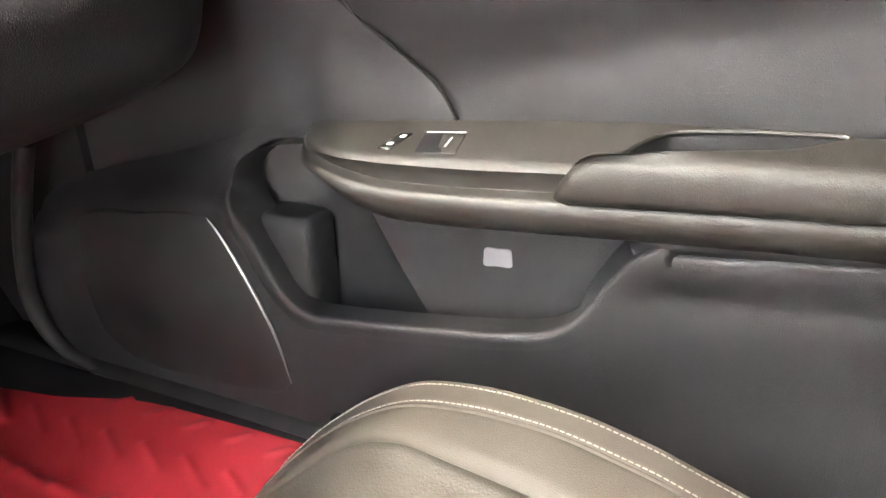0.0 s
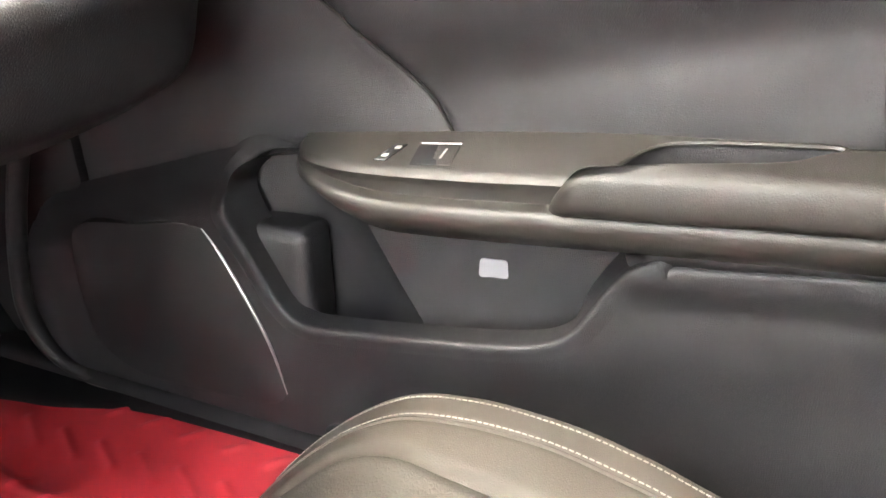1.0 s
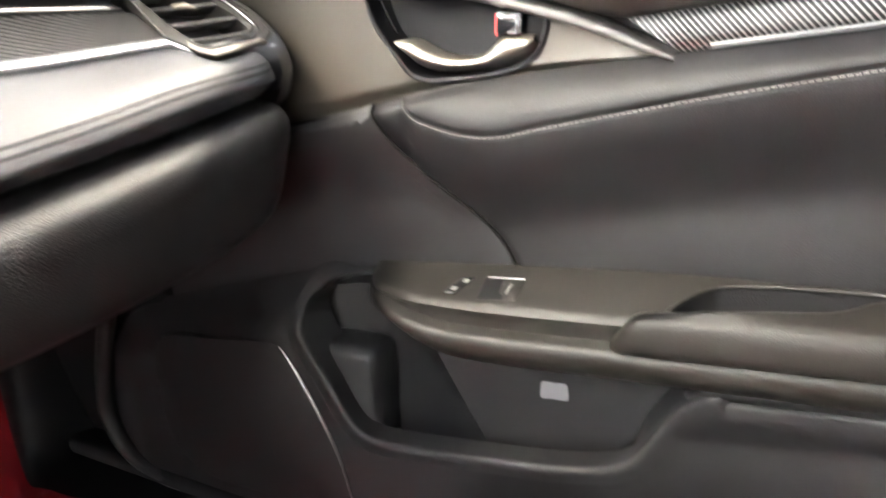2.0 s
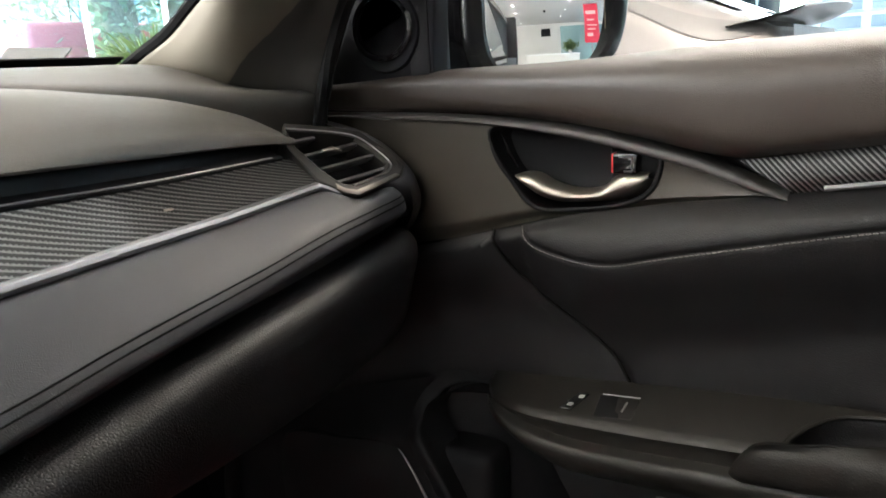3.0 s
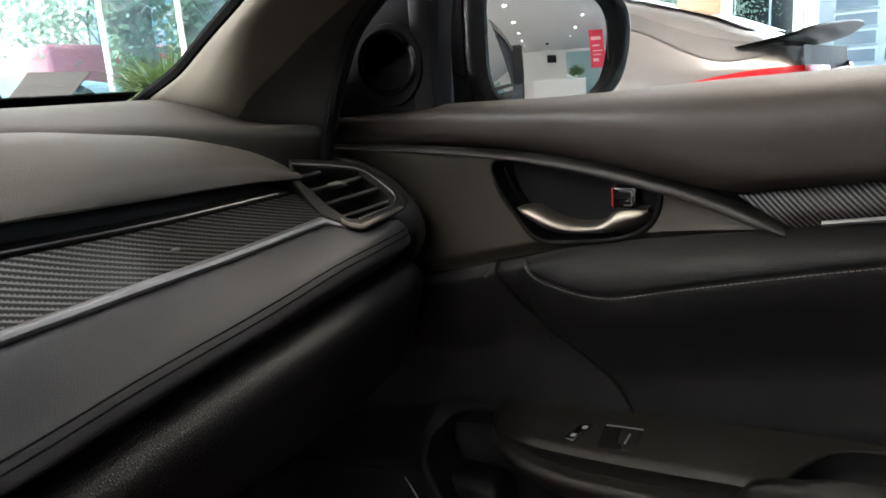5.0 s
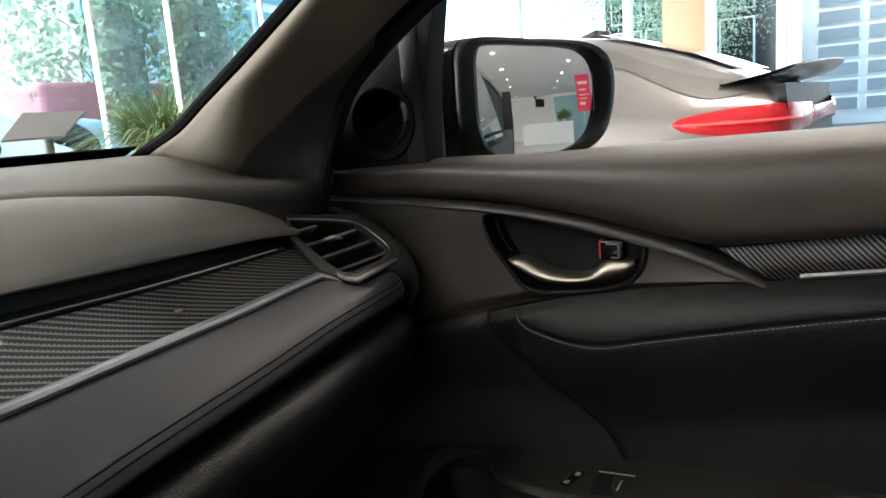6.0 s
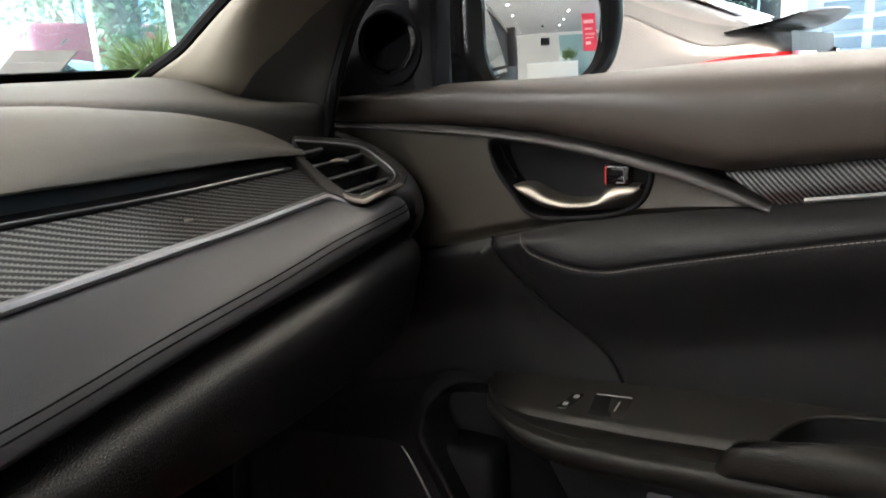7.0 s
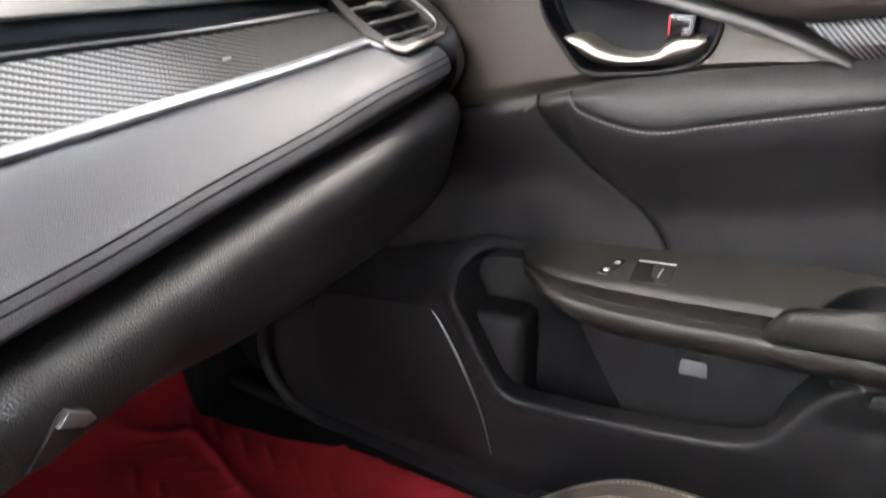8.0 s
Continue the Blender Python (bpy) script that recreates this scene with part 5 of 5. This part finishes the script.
# things far behind, seen in the mirror
banner = thing("banner", (12.0, 4.3, 0), "tall red hanging banner with pale marks", "banner")
part("cloth", box(12.0, 12.02, 3.95, 4.75, 1.45, 2.95, 0.003), BANNER, banner)
part("stand", box(12.03, 12.06, 4.30, 4.38, 0, 2.98, 0.004), GREYTRIM, banner)
for a, b, c, d in ((4.05, 4.6, 2.55, 2.68), (4.1, 4.5, 2.3, 2.36), (4.1, 4.65, 2.1, 2.14), (4.1, 4.55, 1.95, 1.99), (4.1, 4.4, 1.7, 1.82)):
    part("print", box(11.99, 12.0, a, b, c, d), material("pale_print", (0.62, 0.35, 0.33), 0.6), banner)
desk = thing("reception_desk", (15.0, 2.4, 0), "pale reception desk at the far end", "desk")
part("front_panel", box(15.0, 15.1, 0.8, 4.2, 0, 1.05, 0.02), WALL, desk)
part("worktop", box(14.95, 15.7, 0.75, 4.25, 1.05, 1.10, 0.01), FRAME, desk)
tagged(part("wall_screen", box(19.9, 20.0, 1.9, 2.7, 2.25, 2.75, 0.01), DARK), "small dark screen on the back wall", "screen")
tagged(part("glass_partition", box(17.0, 17.05, 3.2, 6.5, 0, 2.6, 0.01), material("green_glass_panel", (0.20, 0.30, 0.30), 0.2)), "green glass office partition", "partition")


# ---- grey hatchback parked alongside ----
def build_hatchback():
    car = thing("hatchback", (-2.2, 4.15, 0), "grey metallic hatchback with red tail lamps parked alongside", "car")
    st = [  # x, roof or deck height, half width at belt, half width at top
        (-4.45, 0.62, 0.62, 0.55), (-4.30, 0.76, 0.78, 0.62), (-3.9, 0.86, 0.88, 0.70), (-3.2, 0.96, 0.90, 0.72), (-2.85, 1.04, 0.90, 0.66), (-2.3, 1.36, 0.90, 0.58), (-1.9, 1.43, 0.90, 0.57), (-1.3, 1.44, 0.90, 0.56), (-0.85, 1.38, 0.90, 0.55), (-0.50, 1.27, 0.89, 0.56), (-0.25, 1.165, 0.87, 0.62), (-0.12, 1.10, 0.85, 0.66), (-0.06, 1.03, 0.83, 0.68), (-0.04, 0.80, 0.83, 0.70)]
    cols = np.array(st)
    rows = []
    for x in np.r_[np.linspace(-4.45, -0.3, 60), np.linspace(-0.29, -0.04, 16)]:
        h, wb, wt = (np.interp(x, cols[:, 0], cols[:, k]) for k in (1, 2, 3))
        belt = min(np.interp(x, [-4.45, -3.0, -1.0, -0.04], [0.66, 0.92, 1.02, 1.03]), h - 0.02)
        half = [(wb * 0.90, 0.22), (wb * 0.985, 0.36), (wb, 0.58), (wb * 0.99, 0.74), (wb * 0.965, belt - 0.06), (wb * 0.93, belt), (wt + (wb * 0.93 - wt) * 0.28, belt + (h - belt) * 0.72), (wt, h - (h - belt) * 0.10), (wt * 0.75, h - 0.004), (0, h)]
        prof = spl(half, 26)
        rows.append([(x, 4.15 - a, b) for a, b in prof] + [(x, 4.15 + a, b) for a, b in prof[::-1][1:]])
    body = part("body", sheet(rows), PAINT, car)
    part("tail_panel", sheet([[(-0.04 + 0.03 * math.sin(math.pi * t), 4.15 + w * 0.80, 0.3 + t * 0.80) for t in np.linspace(0, 1, 8)] for w in np.linspace(-1, 1, 12)]), DARK, car, "dark tail panel")
    # glass: sides and hatch
    def skin(x, f, out=0.004):
        h, wb, wt = (np.interp(x, cols[:, 0], cols[:, k]) for k in (1, 2, 3))
        belt = min(np.interp(x, [-4.45, -3.0, -1.0, -0.04], [0.66, 0.92, 1.02, 1.03]), h - 0.02)
        return (x, 4.15 - (wb * 0.93 + (wt + (wb * 0.93 - wt) * 0.28 - wb * 0.93) * f + out + 0.02), belt + 0.015 + (h - belt) * 0.68 * f)
    part("side_window", sheet([[skin(x, f * ease(-0.78, -1.15, x), 0.012) for f in np.linspace(0, 1, 6)] for x in np.linspace(-2.7, -0.80, 34)]), TINT, car, "dark tinted side window")
    part("window_line", tube([skin(x, 0.0, 0.018) for x in np.linspace(-2.7, -0.80, 30)], 0.006, 6), GREYTRIM, car, "satin window line")
    def flank(x, z, out):
        h, wb, wt = (np.interp(x, cols[:, 0], cols[:, k]) for k in (1, 2, 3))
        belt = min(np.interp(x, [-4.45, -3.0, -1.0, -0.04], [0.66, 0.92, 1.02, 1.03]), h - 0.02)
        half = spl([(wb, 0.58), (wb * 0.99, 0.74), (wb * 0.965, belt - 0.06), (wb * 0.93, belt), (wt + (wb * 0.93 - wt) * 0.28, belt + (h - belt) * 0.72), (wt, h - (h - belt) * 0.10), (wt * 0.75, h - 0.004)], 30)
        return (x, 4.15 - (np.interp(z, half[:, 1], half[:, 0]) + out), z)
    # dark reflection along the flank, put in as a strip of darker paint
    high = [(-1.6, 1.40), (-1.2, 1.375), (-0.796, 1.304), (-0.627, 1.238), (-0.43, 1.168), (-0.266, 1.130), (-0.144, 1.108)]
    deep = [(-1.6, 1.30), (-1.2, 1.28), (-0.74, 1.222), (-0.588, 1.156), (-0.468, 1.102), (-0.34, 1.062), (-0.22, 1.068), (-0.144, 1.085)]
    part("quarter_shade", sheet([[flank(x, along(deep, [x])[0] + (along(high, [x])[0] - along(deep, [x])[0]) * f, 0.007) for f in np.linspace(0, 1, 8)] for x in np.linspace(-1.2, -0.15, 40)]), SHADE_PAINT, car, "darker painted band for the reflected shade under the roof rail")
    part("hatch_glass", sheet([[(x, 4.15 + w * np.interp(x, cols[:, 0], cols[:, 3]) * 0.8, np.interp(x, cols[:, 0], cols[:, 1]) + 0.012) for w in np.linspace(-1, 1, 9)] for x in np.linspace(-0.92, -0.30, 10)]), TINT, car, "dark hatch window")
    # spoiler across the tail
    rows = []
    for w in np.linspace(-1, 1, 25):
        k = 1 - 0.10 * w * w
        rows.append([(a - 0.10 * w * w, 4.15 + w * 0.74, b - 0.03 * w * w) for a, b in ((-0.20, 1.142), (-0.10, 1.158), (0.02, 1.182), (0.085, 1.200), (0.088, 1.194), (0.03, 1.170), (-0.09, 1.146), (-0.19, 1.134))])
    # the spoiler's shaded underside is put into this darker grey
    part("spoiler", sheet(rows, wrap=True), SHADE_PAINT, car, "grey tail spoiler")
    # lamps
    for s in (-1, 1):
        top = spl([(-0.52, 0.80, 0.965), (-0.40, 0.845, 0.992), (-0.20, 0.85, 1.018), (-0.06, 0.80, 1.025), (0.0, 0.62, 1.02), (0.01, 0.40, 1.015)], 24)
        low = spl([(-0.52, 0.80, 0.955), (-0.38, 0.86, 0.925), (-0.20, 0.86, 0.905), (-0.05, 0.815, 0.905), (0.01, 0.62, 0.915), (0.015, 0.40, 0.93)], 24)
        rows = []
        for p, q in zip(top, low):
            rows.append([(p[0] + (q[0] - p[0]) * t + 0.008 * math.sin(math.pi * t), 4.15 + s * (p[1] + (q[1] - p[1]) * t + 0.022 * math.sin(math.pi * t) + 0.012), p[2] + (q[2] - p[2]) * t) for t in np.linspace(0, 1, 8)])
        lamp = part("tail_lamp", sheet(rows), LENS, car, "red tail lamp")
        mid = [tuple(0.5 * (np.array(r[3]) + np.array(r[4])) + np.array((0.004, s * 0.004, 0))) for r in rows[3:18]]
        part("lamp_bar", tube(mid, 0.006, 6), material("bright_red_lens", (0.75, 0.05, 0.05), 0.15), lamp)
    part("lamp_strip", box(0.0, 0.02, 3.72, 4.58, 0.93, 1.0, 0.006), LENS, car, "red strip between the lamps")
    part("rear_bumper", box(-0.10, 0.05, 3.36, 4.94, 0.28, 0.62, 0.05, 3), PAINT, car)
    part("shark_fin", plate([(-1.25, 1.43), (-1.02, 1.41), (-1.03, 1.46), (-1.10, 1.475)], lambda a, b, d: (a, 4.13 + d, b), 0.04, 0.008), PIANO, car)
    for x in (-3.65, -0.95):
        for s in (-1, 1):
            w = part("wheel", disc((x, 4.15 + s * 0.80, 0.32), (0, s, 0), 0.32, 0.20, 32, 0.02), TYRE, car)
            part("rim", disc((x, 4.15 + s * 0.895, 0.32), (0, s, 0), 0.22, 0.03, 24, 0.01), GREYTRIM, w)


build_hatchback()


# ---- planter, info stand ----
def build_planter(x, y):
    p = thing("potted_plant", (x, y, 0), "grassy potted plant with arching green leaves", "plant")
    part("pot", join(tube([(x, y, 0.0), (x, y, 0.03), (x, y, 0.80), (x, y, 0.86)], [0.16, 0.17, 0.24, 0.25], 24)), CLAY, p, "dark planter pot")
    bm = bmesh.new()
    rnd = random.Random(4)
    for i in range(750):
        a = rnd.uniform(0, 2 * math.pi)
        r0 = 0.16 * math.sqrt(rnd.random())
        length, bend = rnd.uniform(0.5, 0.86), rnd.uniform(0.45, 1.35)
        w = rnd.uniform(0.009, 0.019)
        d, s = Vector((math.cos(a), math.sin(a), 0)), Vector((-math.sin(a), math.cos(a), 0))
        base = Vector((x, y, 0.85)) + d * r0
        last = None
        for k in range(7):
            t = k / 6
            q = base + d * (length * bend * 0.75 * t ** 1.5) + Vector((0, 0, length * (t - 0.62 * bend * t**2.3)))
            ww = w * (1 - t) ** 0.6 + 0.001
            pair = (bm.verts.new(q - s * ww), bm.verts.new(q + s * ww))
            if last:
                bm.faces.new((last[0], last[1], pair[1], pair[0]))
            last = pair
    tagged(part("leaves", bm, LEAF, p, "arching green strap leaves", fix=False), kind="stuff")


build_planter(-4.2, 3.55)

stand = thing("info_stand", (-4.2, 2.75, 0), "tilted grey information board on a stand", "info stand")
part("board", solid(sheet([[(-4.10, 2.37, 1.116), (-4.25, 2.52, 1.20), (-4.40, 2.67, 1.285)], [(-4.10, 2.745, 1.120), (-4.25, 2.915, 1.20), (-4.40, 3.085, 1.280)]]), 0.015), BOARD, stand, "tilted grey board", smooth=False)
part("post", tube([(-4.28, 2.74, 0.0), (-4.28, 2.74, 1.20)], 0.03, 12), CLAY, stand)
part("foot", disc((-4.30, 2.72, 0.012), (0, 0, 1), 0.20, 0.024, 24, 0.005), GREYTRIM, stand)

# ---- outside ----
ground = box(-90, 90, -90, 90, -0.30, -0.10)
tagged(part("ground", ground, ASPHALT, smooth=False), "grey asphalt forecourt", "ground", kind="structure")


def build_tree(x, y, h, r, seed, leaves=26000, low=0.3, spread=0.11, leaf=1.0):
    rnd = random.Random(seed)
    t = thing("tree", (x, y, -0.1), "broad tree with pale bark and mottled green crown", "tree", "street trees")
    part("trunk", tube([(x + 0.15 * math.sin(k * 1.3), y + 0.12 * math.cos(k), -0.1 + h * 0.75 * k / 5) for k in range(6)], [r * (1 - 0.12 * k) for k in range(6)], 14), BARK, t)
    limbs = []
    tips = []
    for i in range(9):
        a, z0 = rnd.uniform(0, 6.28), h * rnd.uniform(low, 0.75)
        L = h * rnd.uniform(0.25, 0.45)
        pts = [(x, y, z0), (x + L * 0.5 * math.cos(a), y + L * 0.5 * math.sin(a), z0 + L * 0.35), (x + L * math.cos(a), y + L * math.sin(a), z0 + L * 0.55)]
        limbs.append(tube(spl(pts, 6), [r * 0.35, r * 0.3, r * 0.25, r * 0.18, r * 0.12, r * 0.05], 8))
        tips += [pts[1], pts[2]]
    part("limbs", join(*limbs), BARK, t)
    bm = bmesh.new()
    for i in range(leaves):
        c = Vector(rnd.choice(tips)) + Vector((rnd.gauss(0, 1), rnd.gauss(0, 1), rnd.gauss(0, 0.7))) * h * spread
        s = rnd.uniform(0.02, 0.05) * leaf
        u = Vector((rnd.gauss(0, 1), rnd.gauss(0, 1), rnd.gauss(0, 1))).normalized()
        v = u.orthogonal().normalized()
        bm.faces.new([bm.verts.new(c + q) for q in (u * s, v * s * 0.5, -u * s, -v * s * 0.5)])
    for i in range(int(2600 * r)):
        a, z = rnd.uniform(0, 6.28), rnd.uniform(0.2, 0.6 * h)
        c = Vector((x + 0.1, y + 0.05, z)) + Vector((math.cos(a), math.sin(a), 0)) * r * rnd.uniform(0.8, 1.12)
        s = rnd.uniform(0.05, 0.12)
        u = Vector((rnd.gauss(0, 1), rnd.gauss(0, 1), rnd.gauss(0, 1))).normalized()
        v = u.orthogonal().normalized()
        bm.faces.new([bm.verts.new(c + q) for q in (u * s, v * s * 0.5, -u * s, -v * s * 0.5)])
    tagged(part("crown", bm, FOLIAGE, t, "mottled green leaves", smooth=False, fix=False), kind="stuff")


build_tree(-11.3, 8.0, 9.0, 0.50, 3, low=0.55)
build_tree(-11.3, 9.7, 9.0, 0.80, 8, low=0.55)
build_tree(-12.5, 8.1, 4.6, 0.04, 5, 1700, low=0.40, spread=0.10, leaf=2.4)
build_tree(-4.6, 18.0, 6.0, 0.20, 11, low=0.25)

hedge = bmesh.new()
rnd = random.Random(21)
for i in range(14000):
    y = rnd.uniform(0.5, 22.0)
    c = Vector((-14.5 + rnd.gauss(0, 0.5), y, 0.1 + abs(rnd.gauss(0, 0.5)) * (1.0 + 0.5 * math.sin(y * 1.7) + 0.3 * math.sin(y * 4.1))))
    s = rnd.uniform(0.05, 0.11)
    u = Vector((rnd.gauss(0, 1), rnd.gauss(0, 1), rnd.gauss(0, 1))).normalized()
    v = u.orthogonal().normalized()
    hedge.faces.new([hedge.verts.new(c + q) for q in (u * s, v * s * 0.5, -u * s, -v * s * 0.5)])
tagged(part("hedge", hedge, FOLIAGE, smooth=False, fix=False), "loose green hedge along the street", "hedge", kind="stuff")

bus = thing("red_van", (-13.0, 8.4, -0.1), "red delivery van parked in the street", "van")
part("body", box(-14.4, -12.4, 7.05, 10.4, 0.25, 2.2, 0.12, 3), material("red_paint", (0.55, 0.20, 0.22), 0.5), bus)
part("windows", box(-12.41, -12.38, 8.9, 9.9, 1.3, 1.85, 0.02), TINT, bus)
for y in (7.3, 9.4):
    part("wheel", disc((-12.5, y, 0.25), (1, 0, 0), 0.34, 0.2, 24, 0.02), TYRE, bus)

house = thing("white_building", (3.0, 27.0, -0.1), "white building with grey windows across the street", "building")
part("wall", box(-2.75, 9.0, 26.0, 30.0, -0.1, 9.0, 0.02), FRAME, house)
WINGREY = material("grey_window_glass", (0.22, 0.25, 0.28), 0.15)
for fx in range(5):
    for fz in range(9):
        x0, z0 = -2.32 + 1.35 * fx, 0.30 + 0.53 * fz
        wdw = part("window", box(x0, x0 + 1.2, 25.95, 26.0, z0, z0 + 0.46, 0.01), FRAME, house)
        part("pane", box(x0 + 0.05, x0 + 1.15, 25.92, 25.95, z0 + 0.05, z0 + 0.41), WINGREY, wdw, smooth=False)

shop = thing("dark_shop", (-4.6, 22.0, -0.1), "dark glazed shop across the street", "building")
part("wall", box(-7.5, -3.3, 21.5, 25.0, -0.1, 5.0, 0.02), POSTGREY, shop)
for fx in range(4):
    for fz in range(3):
        x0, z0 = -7.3 + 1.02 * fx, 0.3 + 1.5 * fz
        wdw = part("window", box(x0, x0 + 0.92, 21.44, 21.5, z0, z0 + 1.3, 0.01), FRAME, shop)
        part("pane", box(x0 + 0.05, x0 + 0.87, 21.41, 21.44, z0 + 0.05, z0 + 1.25), TINT, wdw, smooth=False)

office = thing("blue_office", (-27.0, 24.0, -0.1), "pale blue glazed office building down the street", "building")
part("wall", box(-32.0, -26.0, 16.0, 40.0, -0.1, 14.0, 0.02), FRAME, office)
BLUEGLASS = material("blue_facade_glass", (0.12, 0.30, 0.31), 0.15)
for fy in range(8):
    for fz in range(6):
        y0, z0 = 16.2 + 2.9 * fy, 0.4 + 2.2 * fz
        wdw = part("window", box(-26.0, -25.94, y0, y0 + 2.7, z0, z0 + 1.9, 0.01), FRAME, office)
        part("pane", box(-25.94, -25.90, y0 + 0.06, y0 + 2.64, z0 + 0.06, z0 + 1.84), BLUEGLASS, wdw, smooth=False)


def parked_car(y0, y1, x, top, paint, label):
    """A saloon seen from its side, tail towards +y."""
    car = thing("parked_car", (x, 0.5 * (y0 + y1), -0.1), label, "car")
    L = y1 - y0
    prof = ring_curve([(0.02, 0.45), (0.03, 0.75), (0.10, 0.92), (0.24, 0.98), (0.36, top - 0.04), (0.50, top), (0.72, top - 0.05), (0.85, 1.45), (0.93, 1.22), (0.985, 1.12), (0.99, 0.50), (0.90, 0.30), (0.5, 0.25), (0.10, 0.30)], 60)
    part("body", plate([tuple(p) for p in prof], lambda a, b, d: (x + 0.05 - d, y0 + a * L, b - 0.1), 1.7, 0.10, 3), paint, car)
    glass = [(0.30, 1.02), (0.38, top - 0.09), (0.50, top - 0.06), (0.64, top - 0.09), (0.74, 1.08), (0.60, 1.03)]
    part("side_window", plate([tuple(p) for p in ring_curve(glass, 30)], lambda a, b, d: (x + 0.07 - d, y0 + a * L, b - 0.1), 0.03, 0.004), TINT, car, "dark side window")
    part("tail_lamp", box(x - 0.06, x + 0.075, y1 - 0.16, y1 + 0.01, 0.72, 0.90, 0.02), LENS, car, "red tail lamp")
    for k in (0.18, 0.80):
        w = part("wheel", disc((x - 0.02, y0 + k * L, 0.21), (1, 0, 0), 0.31, 0.2, 28, 0.02), TYRE, car)
        part("rim", disc((x + 0.075, y0 + k * L, 0.21), (1, 0, 0), 0.20, 0.03, 20, 0.008), GREYTRIM, w)


parked_car(1.5, 5.62, -9.0, 1.80, material("white_car_paint", (0.72, 0.73, 0.74), 0.25, coat=0.6, vary=0.03), "white saloon car parked outside the shop front")
parked_car(3.6, 7.4, -9.9, 1.60, material("pale_blue_paint", (0.42, 0.55, 0.60), 0.25, coat=0.6, vary=0.03), "pale blue saloon car parked in the street")

plant = thing("desk_plant", (14.6, 3.6, 1.10), "small leafy plant on the reception desk", "plant")
part("pot", tube([(15.2, 3.6, 1.10), (15.2, 3.6, 1.25)], [0.10, 0.13], 16), WALL, plant)
bm = bmesh.new()
rnd = random.Random(9)
for i in range(900):
    c = Vector((15.2, 3.6, 1.45)) + Vector((rnd.gauss(0, 0.16), rnd.gauss(0, 0.22), rnd.gauss(0, 0.12)))
    u = Vector((rnd.gauss(0, 1), rnd.gauss(0, 1), rnd.gauss(0, 1))).normalized()
    v = u.orthogonal().normalized()
    bm.faces.new([bm.verts.new(c + q) for q in (u * 0.06, v * 0.03, -u * 0.06, -v * 0.03)])
tagged(part("leaves", bm, LEAF, plant, "green leaves", smooth=False, fix=False), kind="stuff")
